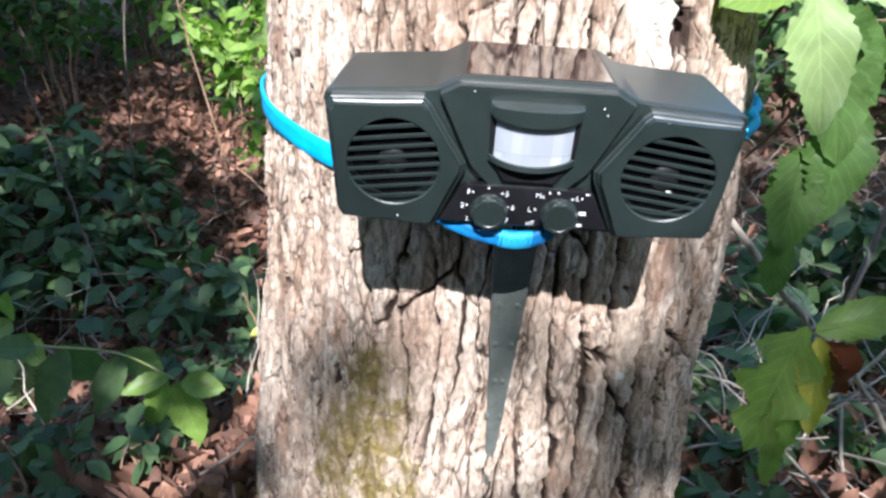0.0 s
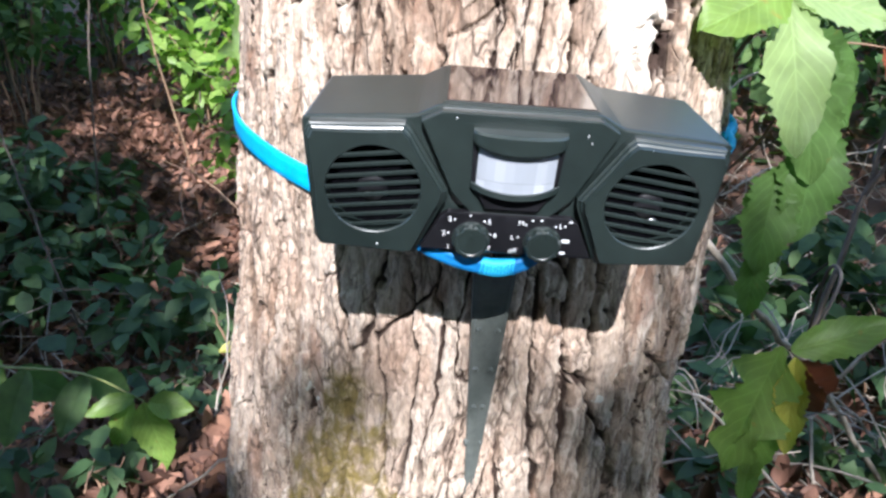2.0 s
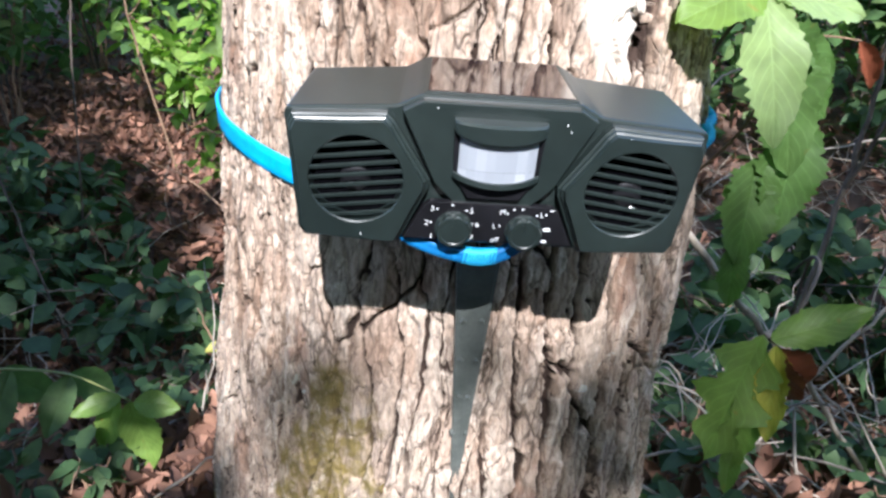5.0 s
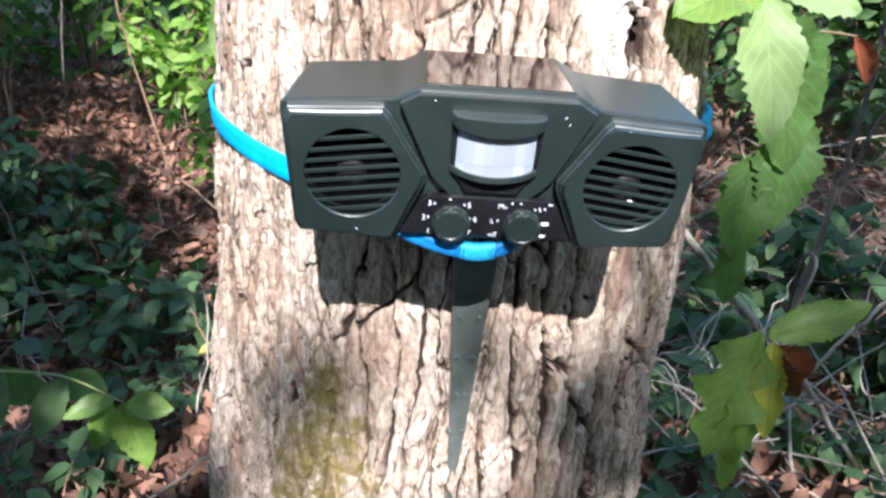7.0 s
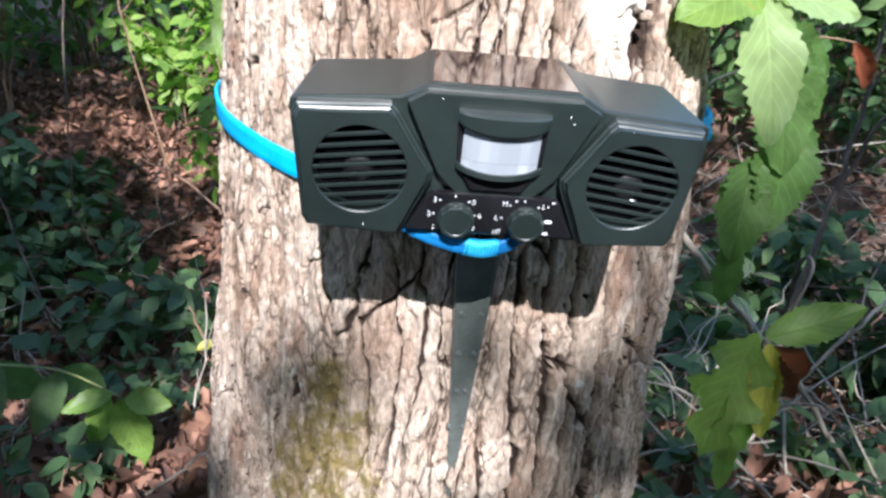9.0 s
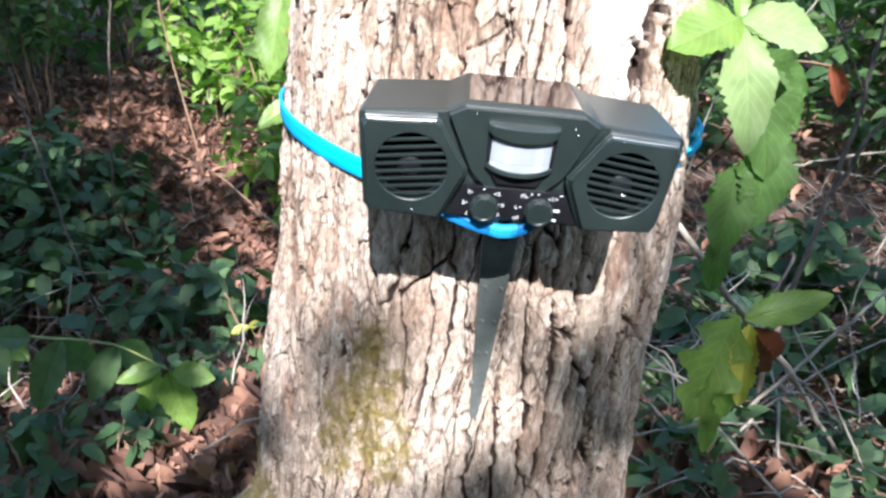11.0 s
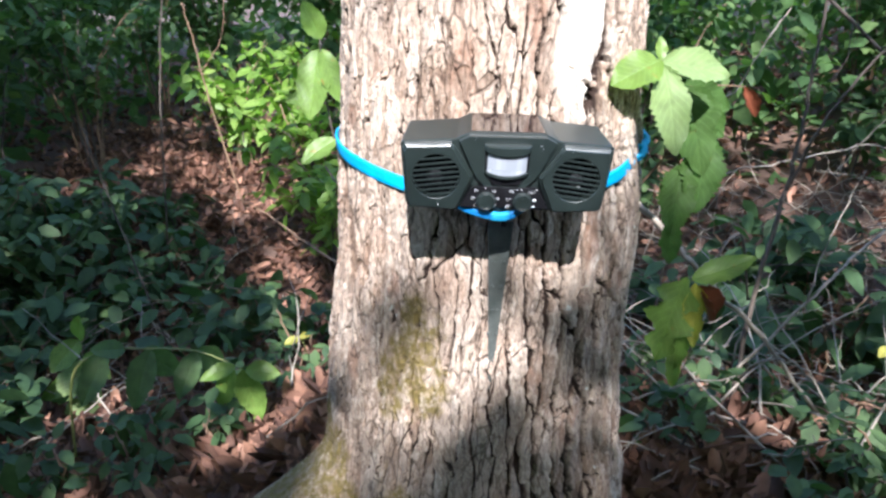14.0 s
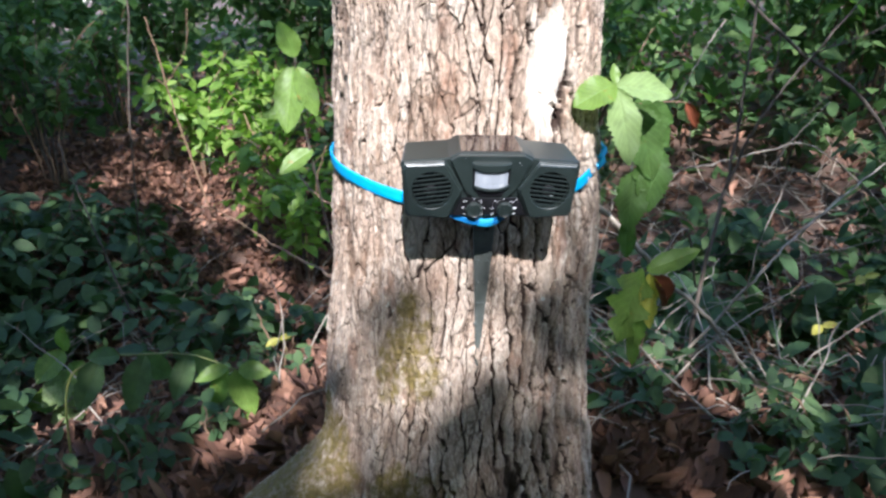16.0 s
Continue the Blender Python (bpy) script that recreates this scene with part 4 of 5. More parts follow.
def build_upper_sprig():
    node_at = Vector((0.254, 0.562, 0.632))
    sprig = holder("leafy_sprig", "sunlit green sprig with toothed leaves beside the trunk", "plant", group="sprigs beside the trunk")
    stem_part("stem", [(0.30, 0.95, -0.2), (0.285, 0.85, 0.15), (0.272, 0.75, 0.42), (0.265, 0.66, 0.56), (0.259, 0.588, 0.617), node_at], 0.0024, 0.0012, TWIG_DARK, sprig)
    f = (-0.1, -0.85, 0.5)
    big_leaf(node_at, (0.195, 0.540, 0.617), 0.046, (-0.15, -0.7, 0.7), LEAF, sprig, 0.1, 0.03, 0.0, 0.1, 1)
    big_leaf(node_at, (0.337, 0.572, 0.612), 0.041, (0.1, -0.8, 0.6), LEAF_PALE, sprig, 0.1, 0.03, 0.0, 0.15, 2)
    big_leaf(node_at + Vector((0, -0.004, -0.004)), (0.264, 0.534, 0.535), 0.043, f, LEAF_PALE, sprig, 0.06, 0.05, 0.04, 0.1, 3)
    big_leaf(node_at, (0.253, 0.569, 0.657), 0.013, (0, -0.9, 0.3), LEAF, sprig, 0.05, 0.02, 0.0, 0.1, 4)
    # the leaves behind and below it, shade put into their darker green
    low = Vector((0.302, 0.631, 0.593))
    stem_part("stem", [(0.272, 0.75, 0.42), (0.305, 0.66, 0.519), low], 0.0016, 0.0010, TWIG_RED, sprig)
    lower = Vector((0.312, 0.636, 0.500))
    for k, (start, tip, w) in enumerate(((low, (0.335, 0.62, 0.487), 0.058), (lower, (0.296, 0.615, 0.415), 0.050), (low, (0.362, 0.635, 0.529), 0.05), (low, (0.376, 0.655, 0.561), 0.04),
                                         (Vector((0.335, 0.64, 0.535)), (0.325, 0.622, 0.440), 0.058), (lower, (0.290, 0.628, 0.450), 0.040), (Vector((0.300, 0.63, 0.43)), (0.296, 0.62, 0.375), 0.030))):
        big_leaf(start, tip, w, (0, -0.95, 0.3), LEAF_MID, sprig, 0.1, 0.06, 0.10, 0.1, 10 + k)
    big_leaf((0.393, 0.668, 0.583), (0.409, 0.663, 0.545), 0.018, (0, -1, 0), LEAF_RED, sprig, 0.2, 0.1, 0.1, 0.5, 17)
    stem_part("stem", [low, (0.361, 0.657, 0.588), (0.393, 0.668, 0.583)], 0.001, 0.0007, TWIG_RED, sprig)


def build_lower_sprig():
    a = Vector((0.304, 0.566, 0.378))
    sprig = holder("leafy_sprig", "green sprig with one yellow leaf turning red and withered", "plant", group="sprigs beside the trunk")
    stem_part("stem", [(0.56, 0.955, 0.16), (0.47, 0.80, 0.33), (0.38, 0.64, 0.40), (0.329, 0.583, 0.379), a], 0.0022, 0.0010, TWIG_DARK, sprig)
    big_leaf(a, (0.374, 0.556, 0.408), 0.030, (-0.2, -0.75, 0.65), LEAF, sprig, 0.06, 0.02, 0.0, 0.1, 21)
    big_leaf(a + Vector((-0.002, 0, 0.002)), (0.258, 0.548, 0.280), 0.064, (-0.2, -0.8, 0.55), LEAF, sprig, 0.05, 0.04, 0.36, 0.06, 22)
    big_leaf((0.288, 0.560, 0.335), (0.286, 0.556, 0.262), 0.042, (0.1, -0.9, 0.4), LEAF, sprig, 0.08, 0.04, 0.20, 0.1, 23)
    big_leaf((0.285, 0.562, 0.290), (0.290, 0.558, 0.235), 0.022, (0.1, -0.95, 0.3), LEAF, sprig, 0.08, 0.05, 0.06, 0.1, 24)
    big_leaf(a + Vector((0.002, -0.002, -0.004)), (0.311, 0.553, 0.297), 0.026, (-0.5, -0.8, 0.2), LEAF_YELLOW, sprig, -0.1, 0.05, 0.1, 0.4, 25)
    big_leaf(a + Vector((0.008, 0.0, -0.008)), (0.340, 0.567, 0.318), 0.028, (0.6, -0.7, 0.2), LEAF_RED, sprig, 0.2, 0.10, 0.12, 0.7, 26)
    big_leaf(a + Vector((0.004, 0.0, -0.006)), (0.328, 0.567, 0.329), 0.012, (0.2, -0.9, 0.2), LEAF_YELLOW, sprig, 0.1, 0.10, 0.12, 0.5, 27)


build_upper_sprig()
build_lower_sprig()


def branch(name, label, lines, mat, group="", wobble=0.0016):
    """A branch with side twigs; each line holds its points and two thicknesses."""
    b = holder(name, label, "branch", group=group)
    for k, (points, r0, r1) in enumerate(lines):
        stem_part("limb" if k == 0 else "twig", points, r0 * 0.55, r1 * 0.55, mat, b, wobble, k + 3)
    return b


branch("sapling", "slender dark leafless sapling standing in the undergrowth", [
    ([(0.525, 0.95, -0.36), (0.555, 0.96, -0.012), (0.587, 0.98, 0.181), (0.641, 1.02, 0.343), (0.668, 1.04, 0.485), (0.691, 1.06, 0.631), (0.72, 1.08, 0.95)], 0.010, 0.004),
    ([(0.639, 1.02, 0.337), (0.688, 1.0, 0.476), (0.762, 1.0, 0.569), (0.88, 1.0, 0.70)], 0.006, 0.003),
    ([(0.668, 1.04, 0.485), (0.64, 1.06, 0.56), (0.60, 1.08, 0.62)], 0.002, 0.001),
    ([(0.70, 1.0, 0.49), (0.78, 1.02, 0.47), (0.85, 1.05, 0.50)], 0.002, 0.001),
    ([(0.60, 0.99, 0.21), (0.68, 0.95, 0.22), (0.80, 0.93, 0.20)], 0.0025, 0.001)], TWIG_DARK)
branch("sapling", "dark bare branch leaning out of the undergrowth", [
    ([(0.80, 1.5, 0.80), (0.892, 1.5, 0.684), (1.073, 1.5, 0.524), (1.297, 1.5, 0.34), (1.6, 1.5, -0.2)], 0.006, 0.011),
    ([(1.073, 1.5, 0.524), (1.16, 1.45, 0.56), (1.30, 1.4, 0.62)], 0.004, 0.002),
    ([(1.0, 1.5, 0.59), (0.98, 1.48, 0.49), (0.90, 1.46, 0.44)], 0.003, 0.001)], TWIG_DARK)
PALE = "pale dead branches"
branch("dead_branch", "grey lichen-spotted dead branch lying through the shrubs", [
    ([(0.25, 0.93, 0.45), (0.343, 0.9, 0.365), (0.425, 0.91, 0.271), (0.476, 0.92, 0.208), (0.585, 0.94, 0.09), (0.745, 0.97, -0.124), (0.86, 1.0, -0.29)], 0.0098, 0.007),
    ([(0.585, 0.94, 0.09), (0.691, 1.0, -0.009), (0.81, 1.05, -0.151), (0.9, 1.1, -0.3)], 0.005, 0.003),
    ([(0.45, 0.915, 0.24), (0.50, 0.95, 0.25), (0.58, 1.0, 0.22)], 0.002, 0.001)], TWIG_PALE, PALE)
branch("dead_branch", "pale dry branch crossing another one", [
    ([(0.40, 0.90, -0.17), (0.49, 0.93, -0.054), (0.535, 0.94, 0.015), (0.677, 0.97, 0.138), (0.751, 1.0, 0.191), (0.912, 1.1, 0.242), (1.083, 1.2, 0.286), (1.3, 1.3, 0.36)], 0.0062, 0.004),
    ([(0.677, 0.97, 0.138), (0.72, 1.0, 0.25), (0.80, 1.05, 0.36)], 0.003, 0.0012),
    ([(0.80, 1.03, 0.21), (0.90, 1.05, 0.17), (1.05, 1.1, 0.16)], 0.003, 0.0012)], TWIG_PALE, PALE)
branch("dead_branch", "thin pale fallen branch on the litter", [
    ([(0.66, 1.06, -0.30), (0.75, 1.1, -0.285), (0.92, 1.15, -0.27), (1.066, 1.21, -0.25), (1.228, 1.25, -0.22)], 0.006, 0.004),
    ([(0.92, 1.15, -0.27), (1.0, 1.12, -0.2), (1.12, 1.1, -0.17)], 0.003, 0.0012)], TWIG_PALE, PALE)
branch("dead_branch", "short pale twig leaning on the trunk", [([(0.27, 0.83, 0.0), (0.311, 0.85, -0.029), (0.416, 0.87, -0.083), (0.53, 0.92, -0.16)], 0.0045, 0.003)], TWIG_PALE, PALE)
branch("dead_branch", "long thin pale twig among green shrubs", [
    ([(0.5, 1.15, 0.30), (0.605, 1.2, 0.33), (0.721, 1.25, 0.328), (0.87, 1.3, 0.331), (1.03, 1.35, 0.318), (1.3, 1.4, 0.10), (1.5, 1.42, -0.25)], 0.0028, 0.0036),
    ([(0.888, 1.3, 0.287), (0.963, 1.3, 0.378), (1.026, 1.3, 0.44)], 0.003, 0.0015)], TWIG_PALE, PALE)
branch("dead_branch", "thin grey twig hanging in the shrubs", [([(0.9, 1.6, 0.62), (0.838, 1.6, 0.529), (0.781, 1.6, 0.428), (0.674, 1.6, 0.328), (0.6, 1.6, -0.25)], 0.003, 0.005)], TWIG_PALE, PALE)
BROWN = "brown sticks"
branch("fallen_stick", "forked brown stick standing in the leaf litter", [
    ([(-0.41, 1.5, -0.05), (-0.379, 1.5, -0.156), (-0.35, 1.48, -0.234), (-0.309, 1.45, -0.33)], 0.004, 0.007),
    ([(-0.362, 1.5, -0.203), (-0.327, 1.5, -0.175), (-0.25, 1.45, -0.145)], 0.005, 0.003)], TWIG_RED, BROWN)
branch("fallen_stick", "long brown branch reaching behind the trunk", [
    ([(-0.75, 2.3, 0.06), (-0.601, 2.2, 0.029), (-0.409, 1.9, 0.011), (-0.236, 1.5, 0.065), (-0.12, 1.2, 0.11), (0.1, 1.1, -0.1), (0.2, 1.1, -0.25)], 0.004, 0.007),
    ([(-0.259, 1.6, 0.297), (-0.212, 1.5, 0.266), (-0.12, 1.36, 0.22), (0.05, 1.2, 0.0)], 0.004, 0.006),
    ([(-0.212, 1.5, 0.266), (-0.20, 1.48, 0.32), (-0.17, 1.45, 0.40)], 0.004, 0.002)], TWIG_RED, BROWN)
branch("fallen_stick", "broken pale stick caught in the shrubs", [([(-0.29, 1.85, 0.47), (-0.201, 1.7, 0.45), (-0.12, 1.5, 0.43), (0.05, 1.3, -0.2)], 0.005, 0.006), ([(-0.33, 1.8, 0.40), (-0.26, 1.7, 0.44), (-0.2, 1.65, 0.47)], 0.004, 0.002)], TWIG_PALE, BROWN)
branch("fallen_stick", "slanting dull brown stem in the shade", [([(-0.93, 1.78, 0.4), (-0.894, 1.75, 0.257), (-0.836, 1.7, 0.055), (-0.75, 1.65, -0.28)], 0.004, 0.005)], TWIG_DARK, BROWN)
branch("fallen_stick", "upright thin grey stem in the dark thicket", [([(-0.78, 2.2, 1.1), (-0.79, 2.2, 0.763), (-0.85, 2.2, 0.447), (-0.934, 2.2, -0.2)], 0.004, 0.006)], TWIG_DARK, BROWN)
branch("fallen_stick", "thin brown stem amid sunlit bushes", [([(-0.86, 2.6, 0.7), (-0.837, 2.6, 0.555), (-0.814, 2.6, 0.34), (-0.74, 2.6, -0.1)], 0.004, 0.007), ([(-0.83, 2.6, 0.45), (-0.74, 2.6, 0.56), (-0.70, 2.6, 0.72)], 0.004, 0.002)], TWIG_RED, BROWN)
branch("fallen_stick", "short pale stick on the ground", [([(-1.12, 1.16, -0.27), (-0.974, 1.2, -0.22), (-0.905, 1.25, -0.21)], 0.006, 0.004)], TWIG_PALE, BROWN)


# ---- plants ----
def build_arching_plant():
    plant = holder("arching_plant", "low green plant with an arching stem and drooping leaves", "plant")
    stem_part("stem", [(-0.80, 1.12, -0.26), (-0.75, 1.11, 0.0), (-0.66, 1.1, 0.062), (-0.584, 1.08, 0.073), (-0.467, 1.05, 0.076), (-0.37, 1.01, 0.052)], 0.003, 0.0015, STEM, plant)
    k = 40
    # LEAF_DIM marks this plant's shaded leaves, darkened in colour
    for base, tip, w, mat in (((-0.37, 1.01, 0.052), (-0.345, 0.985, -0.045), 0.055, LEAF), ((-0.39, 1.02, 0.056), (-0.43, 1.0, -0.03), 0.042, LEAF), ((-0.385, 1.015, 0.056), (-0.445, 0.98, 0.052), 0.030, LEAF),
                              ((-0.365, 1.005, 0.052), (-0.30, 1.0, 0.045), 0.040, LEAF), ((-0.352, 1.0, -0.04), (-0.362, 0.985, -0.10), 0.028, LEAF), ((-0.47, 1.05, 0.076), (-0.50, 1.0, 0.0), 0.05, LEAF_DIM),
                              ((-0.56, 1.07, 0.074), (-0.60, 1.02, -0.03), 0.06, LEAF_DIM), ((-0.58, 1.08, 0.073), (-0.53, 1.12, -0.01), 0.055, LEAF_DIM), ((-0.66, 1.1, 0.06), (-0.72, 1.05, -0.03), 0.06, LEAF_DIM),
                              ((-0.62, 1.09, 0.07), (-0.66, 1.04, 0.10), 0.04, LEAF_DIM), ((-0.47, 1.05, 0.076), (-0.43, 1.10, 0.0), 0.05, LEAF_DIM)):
        k += 1
        big_leaf(base, tip, w, (0.05, -0.75, 0.65), mat, plant, 0.1, 0.03, 0.0, 0.1, k)
    near = holder("arching_plant", "young green shoot with sunlit oval leaves", "plant")
    stem_part("stem", [(-0.88, 1.5, -0.36), (-0.90, 1.5, -0.25), (-0.93, 1.5, -0.10)], 0.002, 0.0012, TWIG_DARK, near)
    for base, tip, w, mat in (((-0.93, 1.5, -0.10), (-0.99, 1.44, -0.16), 0.07, LEAF), ((-0.92, 1.5, -0.16), (-0.98, 1.42, -0.24), 0.08, LEAF_PALE), ((-0.90, 1.5, -0.22), (-0.985, 1.42, -0.33), 0.085, LEAF_PALE),
                              ((-0.92, 1.5, -0.14), (-0.85, 1.45, -0.19), 0.06, LEAF), ((-0.91, 1.5, -0.2), (-1.05, 1.46, -0.25), 0.07, LEAF), ((-0.93, 1.5, -0.10), (-0.90, 1.46, -0.02), 0.05, LEAF)):
        k += 1
        big_leaf(base, tip, w, (0.05, -0.75, 0.65), mat, near, 0.1, 0.03, 0.0, 0.1, k)
    # a pair of broad leaves in the sun behind the trunk
    sun_plant = holder("arching_plant", "tall shoot with broad sunlit leaves behind the trunk", "plant")
    stem_part("stem", [(-0.15, 1.5, -0.3), (-0.19, 1.45, 0.2), (-0.215, 1.4, 0.52), (-0.21, 1.38, 0.62)], 0.0032, 0.0015, TWIG_DARK, sun_plant)
    for base, tip, w in (((-0.215, 1.4, 0.60), (-0.255, 1.35, 0.46), 0.075), ((-0.21, 1.38, 0.60), (-0.17, 1.36, 0.49), 0.05), ((-0.21, 1.38, 0.62), (-0.23, 1.36, 0.70), 0.05), ((-0.21, 1.4, 0.5), (-0.30, 1.38, 0.50), 0.05), ((-0.20, 1.42, 0.4), (-0.28, 1.38, 0.36), 0.05)):
        k += 1
        big_leaf(base, tip, w, (0.0, -0.7, 0.7), LEAF, sun_plant, 0.1, 0.02, 0.0, 0.1, k)

    broad = holder("broadleaf_plant", "dark green plant with broad leaves close to the ground", "plant")
    stem_part("stem", [(0.70, 0.80, -0.22), (0.705, 0.78, -0.14), (0.71, 0.76, -0.07)], 0.004, 0.002, STEM, broad)
    for base, tip, w in (((0.71, 0.76, -0.09), (0.66, 0.69, -0.14), 0.065), ((0.71, 0.76, -0.08), (0.79, 0.72, -0.12), 0.07), ((0.71, 0.76, -0.07), (0.62, 0.76, -0.06), 0.055), ((0.71, 0.77, -0.07), (0.80, 0.80, -0.07), 0.06),
                         ((0.71, 0.76, -0.12), (0.75, 0.66, -0.17), 0.07), ((0.71, 0.77, -0.1), (0.60, 0.70, -0.15), 0.06), ((0.71, 0.78, -0.07), (0.73, 0.83, 0.0), 0.05)):
        k += 1
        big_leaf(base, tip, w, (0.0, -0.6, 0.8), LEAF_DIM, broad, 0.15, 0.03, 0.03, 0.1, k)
    for x, y, z in ((-0.351, 1.45, -0.107), (1.012, 1.2, -0.099), (1.181, 1.3, -0.025)):
        k += 1
        spot = holder("yellow_leaf", "small bright yellow leaf on a thin stalk", "leaf", group="yellow leaves")
        stem_part("stalk", [(x + 0.01, y, float(ground_height(x, y))), (x + 0.012, y, z - 0.03), (x, y, z)], 0.0012, 0.0008, STEM, spot)
        big_leaf((x, y, z), (x - 0.035, y - 0.02, z - 0.008), 0.024, (0, -0.6, 0.8), LEAF_YELLOW, spot, 0.1, 0.02, 0.0, 0.1, k)
        big_leaf((x, y, z), (x + 0.03, y - 0.015, z + 0.012), 0.02, (0, -0.6, 0.8), LEAF_YELLOW, spot, 0.1, 0.02, 0.0, 0.1, k + 50)


build_arching_plant()


def shrub_kind(name, label, seed, height, spread, stems, leaf, mat, group, tall=0.0):
    """A shrub at the origin: bent stems with paired leaves."""
    rng = np.random.RandomState(seed)
    shrub = holder(name, label, "shrub", group=group)
    places, heads, tilts = [], [], []
    for s in range(stems):
        a, out = rng.uniform(0, math.tau), spread * rng.uniform(0.35, 1)
        top = Vector((out * math.cos(a), out * math.sin(a), height * rng.uniform(0.6, 1)))
        mid = Vector((top.x * 0.3, top.y * 0.3, top.z * 0.65)) + Vector(rng.normal(0, 0.02, 3))
        line = smooth_line([(0.02 * math.cos(a), 0.02 * math.sin(a), -0.03), mid, top], 7, 0.004, rng)
        part("stem", tube(line, taper(len(line), 0.0032 + 0.002 * height, 0.0012), 5), TWIG_DARK if s % 2 else TWIG_RED, shrub, "", True)
        count = int(8 + 16 * height / 0.4)
        for _ in range(count):
            t = rng.uniform(0.25 + tall, 1) * (len(line) - 1)
            i = int(min(t, len(line) - 2))
            p = line[i].lerp(line[i + 1], t - i)
            off = Vector((rng.normal(0, 0.45), rng.normal(0, 0.45), rng.normal(0, 0.25))) * leaf
            places.append(p + off)
            heads.append(rng.uniform(0, math.tau))
            tilts.append(rng.normal(-0.35, 0.4))
    n = len(places)
    ob = leaf_cloud("leaves", np.array(places), np.array(heads), np.array(tilts), rng.normal(0, 0.4, n), leaf * rng.uniform(0.6, 1.25, n), mat, leaf_shape(0.55, 0.15, 0.18, rows=4), shrub)
    return tagged(ob, kind="stuff").parent


def scatter_shrubs():
    rng = np.random.RandomState(21)
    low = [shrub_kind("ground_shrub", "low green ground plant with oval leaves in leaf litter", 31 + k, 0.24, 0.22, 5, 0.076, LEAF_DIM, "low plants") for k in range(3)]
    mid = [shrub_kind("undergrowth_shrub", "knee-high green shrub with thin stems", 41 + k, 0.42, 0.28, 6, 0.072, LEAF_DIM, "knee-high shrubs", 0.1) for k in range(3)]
    high = [shrub_kind("tall_shrub", "tall thicket shrub with many small green leaves", 51 + k, 0.95, 0.5, 9, 0.070, FAR_LEAF, "tall thicket shrubs", 0.05) for k in range(2)]
    bright = [shrub_kind("light_shrub", "green bush with leaves coloured lighter as if in sunlight", 61 + k, 0.62, 0.36, 9, 0.070, LEAF_SUN, "sunlit bushes") for k in range(2)]
    used = set()

    def put(kinds, x, y, dz=0.0):
        ob = kinds[rng.randint(len(kinds))]
        m = pose(x, y, float(ground_height(x, y)) + dz, 0, 0, rng.uniform(0, 360))
        if ob.name not in used:
            used.add(ob.name)
            ob.matrix_world = m
        else:
            copy_thing(ob, m)

    def free(x, y):
        clear = ((-0.9, 1.61, 0.2), (-0.78, 1.33, 0.24), (-0.73, 2.76, 0.36), (-0.36, 1.5, 0.2), (-0.3, 1.15, 0.22), (-0.5, 2.0, 0.25), (-0.62, 2.35, 0.25), (0.58, 0.92, 0.26), (0.78, 1.0, 0.2), (0.5, 1.15, 0.15), (-0.5, 1.0, 0.22), (-0.72, 1.05, 0.15))
        return math.hypot(x - TREE[0], y - TREE[1]) > 0.42 and all(math.hypot(x - a, y - b) > r for a, b, r in clear)

    for n, kinds, x0, x1, y0, y1 in ((34, low, -2.0, -0.3, 0.75, 2.4), (5, low, 0.45, 1.6, 1.1, 2.2), (7, mid, 0.6, 2.0, 1.3, 2.6), (16, mid, -2.4, -1.05, 1.5, 2.8), (8, mid, -0.6, 0.6, 2.3, 3.2), (16, high, -3.4, -1.2, 2.4, 4.6), (12, high, 0.6, 3.6, 2.6, 4.6), (5, high, -1.0, 0.8, 3.8, 4.8)):
        tries = 0
        while n and tries < 3000:
            tries += 1
            x, y = rng.uniform(x0, x1), rng.uniform(y0, y1)
            if free(x, y):
                put(kinds, x, y)
                n -= 1
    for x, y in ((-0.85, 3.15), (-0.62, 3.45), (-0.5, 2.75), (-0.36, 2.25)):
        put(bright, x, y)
    for x, y in ((-1.75, 3.5), (-1.5, 4.0), (-1.15, 4.0)):
        put(high, x, y)
    for x, y in ((-1.05, 2.05), (-1.3, 2.4), (-1.0, 2.5), (-1.45, 2.0), (-0.8, 2.05)):
        put(low, x, y)
    for x, y in ((0.95, 0.80), (1.15, 1.0), (-1.0, 0.85), (-1.15, 1.25)):
        put(low, x, y)
    tiny = [shrub_kind("seedling", "small green seedling in the leaf litter", 71 + k, 0.13, 0.13, 4, 0.045, LEAF_DIM, "seedlings in the litter") for k in range(2)]
    for x, y in ((0.40, 0.92), (0.62, 0.98), (0.85, 1.05), (0.46, 1.08), (0.98, 0.92), (1.1, 0.86), (0.36, 0.75), (-0.55, 0.88), (-0.42, 0.98), (-0.62, 1.05), (-0.36, 1.28), (-0.5, 1.42), (-0.72, 0.92), (-0.28, 1.75), (-0.85, 0.8), (0.66, 0.74), (0.76, 0.96), (0.88, 0.72), (0.58, 0.66), (0.70, 0.64), (0.92, 0.84), (1.0, 0.76)):
        put(tiny, x, y)
    put([low[0]], -0.42, 1.62)
    put([low[1]], -0.62, 1.72)


scatter_shrubs()


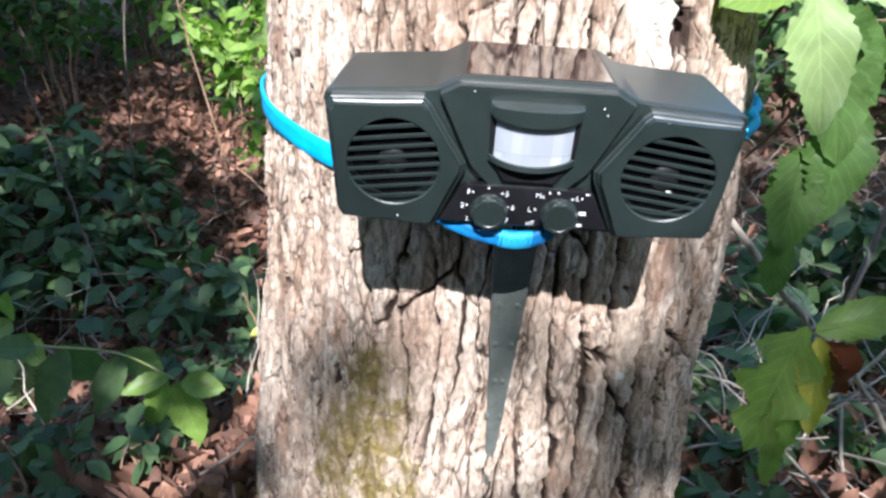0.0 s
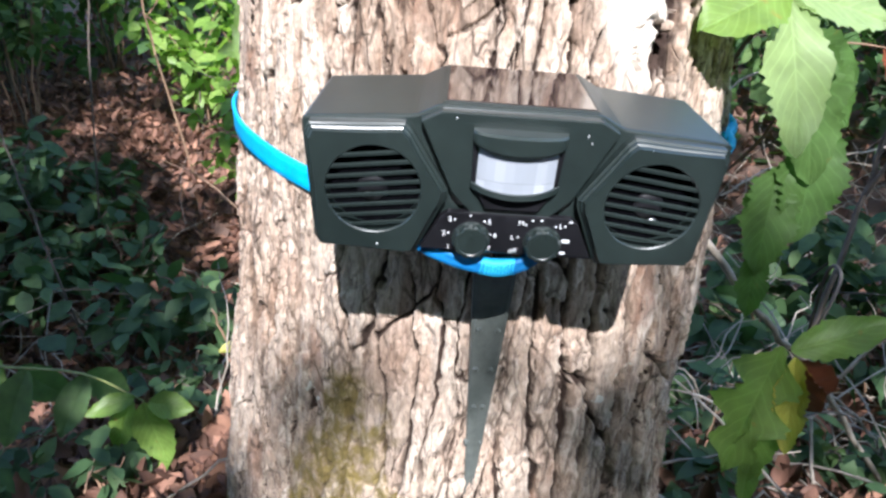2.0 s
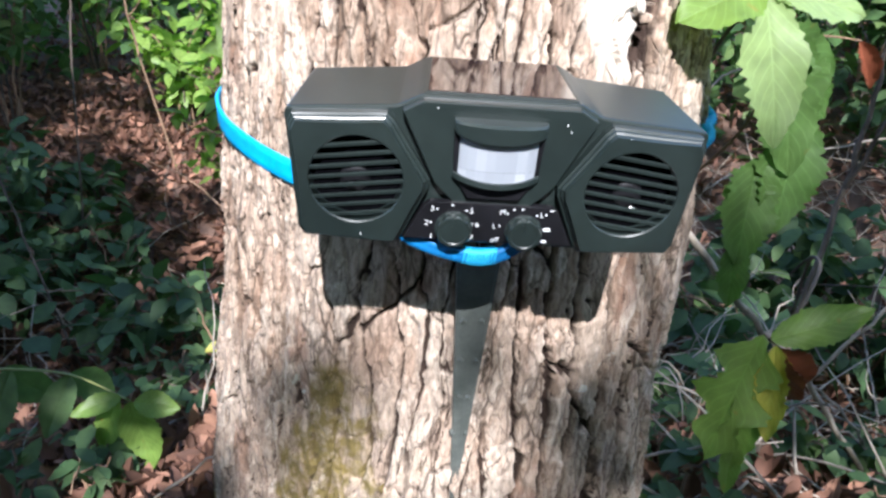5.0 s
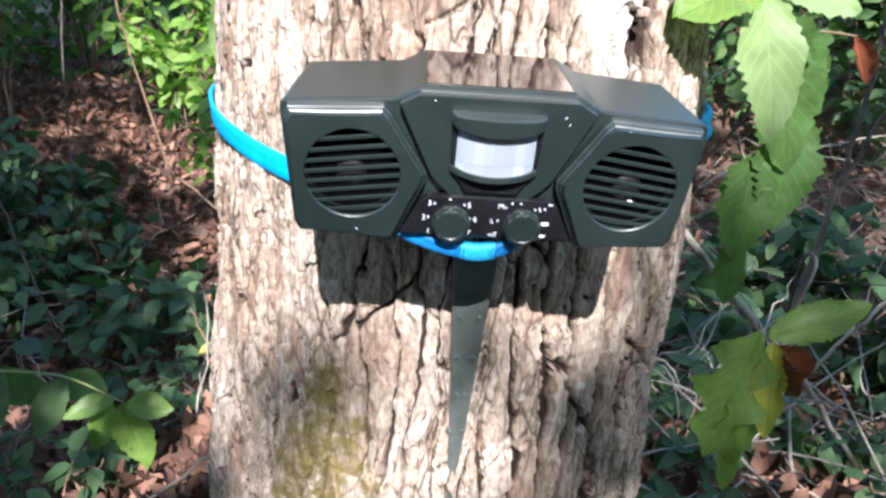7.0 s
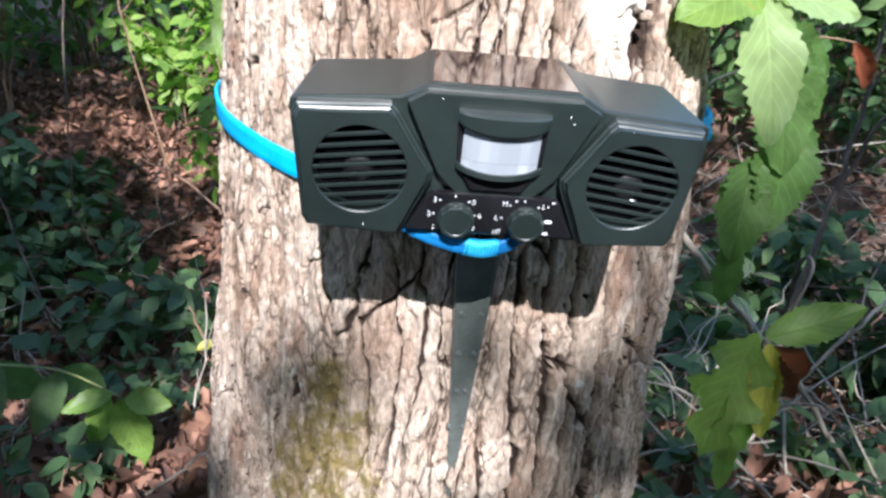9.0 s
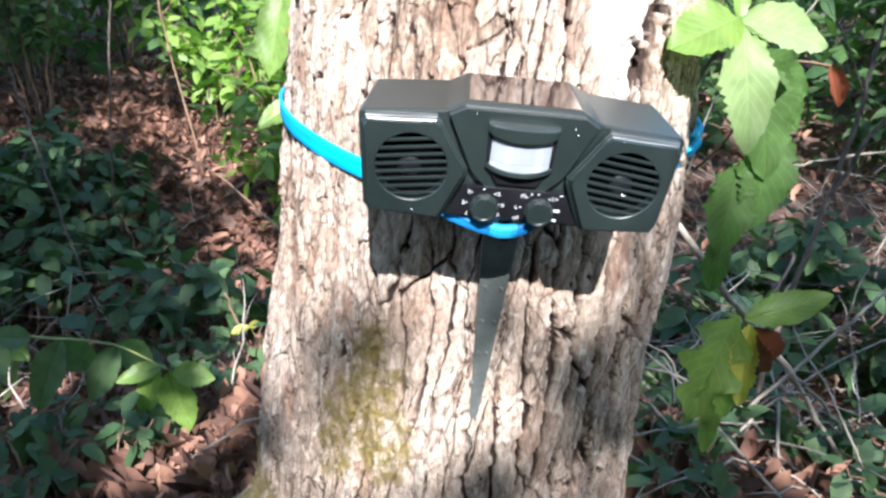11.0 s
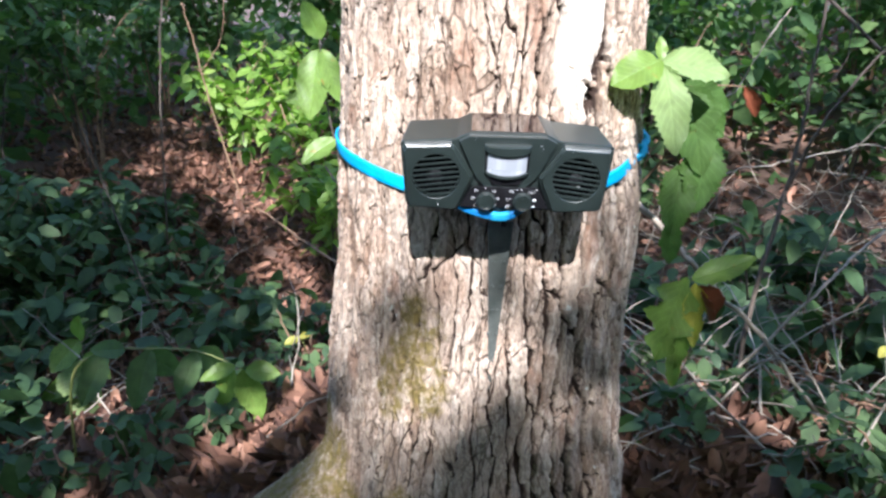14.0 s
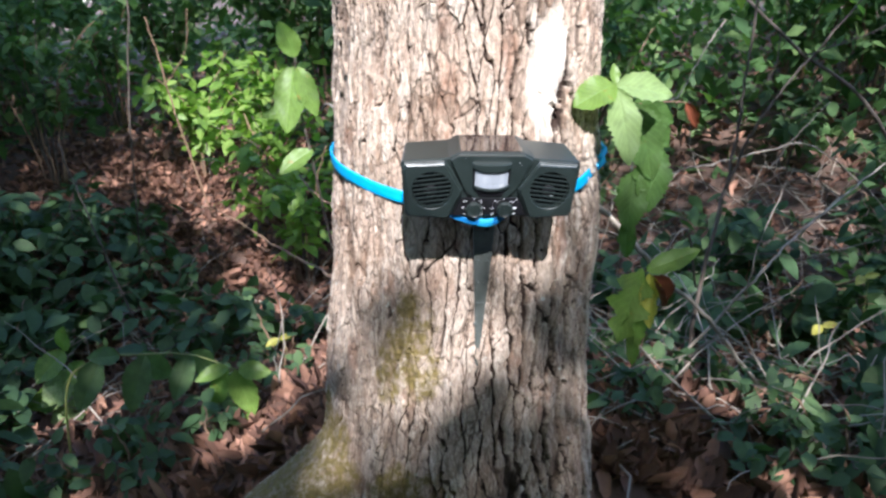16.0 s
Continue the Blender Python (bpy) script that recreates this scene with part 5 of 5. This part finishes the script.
def build_twig_tangle():
    """Thin fallen twigs strewn under the shrubs."""
    rng = np.random.RandomState(77)
    bm_all = bmesh.new()
    for _ in range(520):
        right = rng.rand() < 0.75
        x, y = ((rng.uniform(0.3, 1.0), rng.uniform(0.68, 1.1)) if rng.rand() < 0.22 else (rng.uniform(0.3, 2.0), rng.uniform(0.85, 2.6))) if right else (rng.uniform(-1.8, -0.3), rng.uniform(0.9, 2.4))
        z = float(ground_height(x, y))
        a, length, rise = rng.uniform(0, math.tau), rng.uniform(0.15, 0.5), rng.uniform(-0.02, 0.22)
        pts = [(x, y, z + 0.01), (x + 0.5 * length * math.cos(a) + rng.normal(0, 0.03), y + 0.5 * length * math.sin(a), z + 0.03 + rise * 0.6 + rng.normal(0, 0.02)), (x + length * math.cos(a), y + length * math.sin(a), z + 0.03 + rise)]
        line = smooth_line(pts, 4, 0.004, rng)
        t = tube(line, taper(len(line), rng.uniform(0.0012, 0.0032), 0.0008), 5)
        me = bpy.data.meshes.new("tmp")
        t.to_mesh(me)
        t.free()
        bm_all.from_mesh(me)
        bpy.data.meshes.remove(me)
    ob = part("fallen_twigs", bm_all, TWIG_PALE, None, "", True)
    tagged(ob, "tangle of thin grey fallen twigs", "twigs", kind="stuff")


build_twig_tangle()


# ---- loose plates of bark that stand proud of the trunk ----
def build_bark_plates():
    rng = np.random.RandomState(15)
    made = 0
    while made < 36:
        theta, z = rng.uniform(-100, -50), rng.uniform(0.12, 0.74)
        if abs(theta) < 34 and 0.46 < z < 0.60 or abs(theta - 2) < 12 and 0.26 < z < 0.5 or abs(z - np.interp(theta, [-98, -36, 60, 98], [0.56, 0.525, 0.52, 0.54])) < 0.018:
            continue
        if 18 < theta < 52 and z > 0.58:
            continue
        made += 1
        wide, tall, lift = rng.uniform(0.003, 0.006), rng.uniform(0.005, 0.013), rng.uniform(0.0003, 0.0016)
        bm = bmesh.new()
        rings = []
        shape = 1 + 0.28 * rng.randn(12) * 0.6
        tip_up = rng.uniform(-0.0025, 0.003)
        for size, out in ((1.0, -0.004), (1.0, lift * 0.4), (0.86, lift), (0.45, lift * 1.25)):
            ring = []
            for k in range(12):
                a = k * math.tau / 12
                ds, dz = wide * shape[k] * size * math.copysign(abs(math.cos(a)) ** 0.7, math.cos(a)), tall * shape[k] * size * math.copysign(abs(math.sin(a)) ** 0.7, math.sin(a))
                ring.append(bm.verts.new(trunk_point(theta + math.degrees(ds / 0.185), z + dz, out + tip_up * dz / tall - 0.0010)))
            rings.append(ring)
        for one, two in zip(rings, rings[1:]):
            for k in range(12):
                bm.faces.new((one[k], one[(k + 1) % 12], two[(k + 1) % 12], two[k]))
        bm.faces.new(rings[-1])
        ob = part("bark_plate", bm, BARK, tree, "", True)
        for key, value in (("relief", 0.95), ("plate", rng.uniform(0.25, 0.85))):
            layer = ob.data.attributes.new(key, "FLOAT", "POINT")
            layer.data.foreach_set("value", np.full(len(ob.data.vertices), value, np.float32))


build_bark_plates()
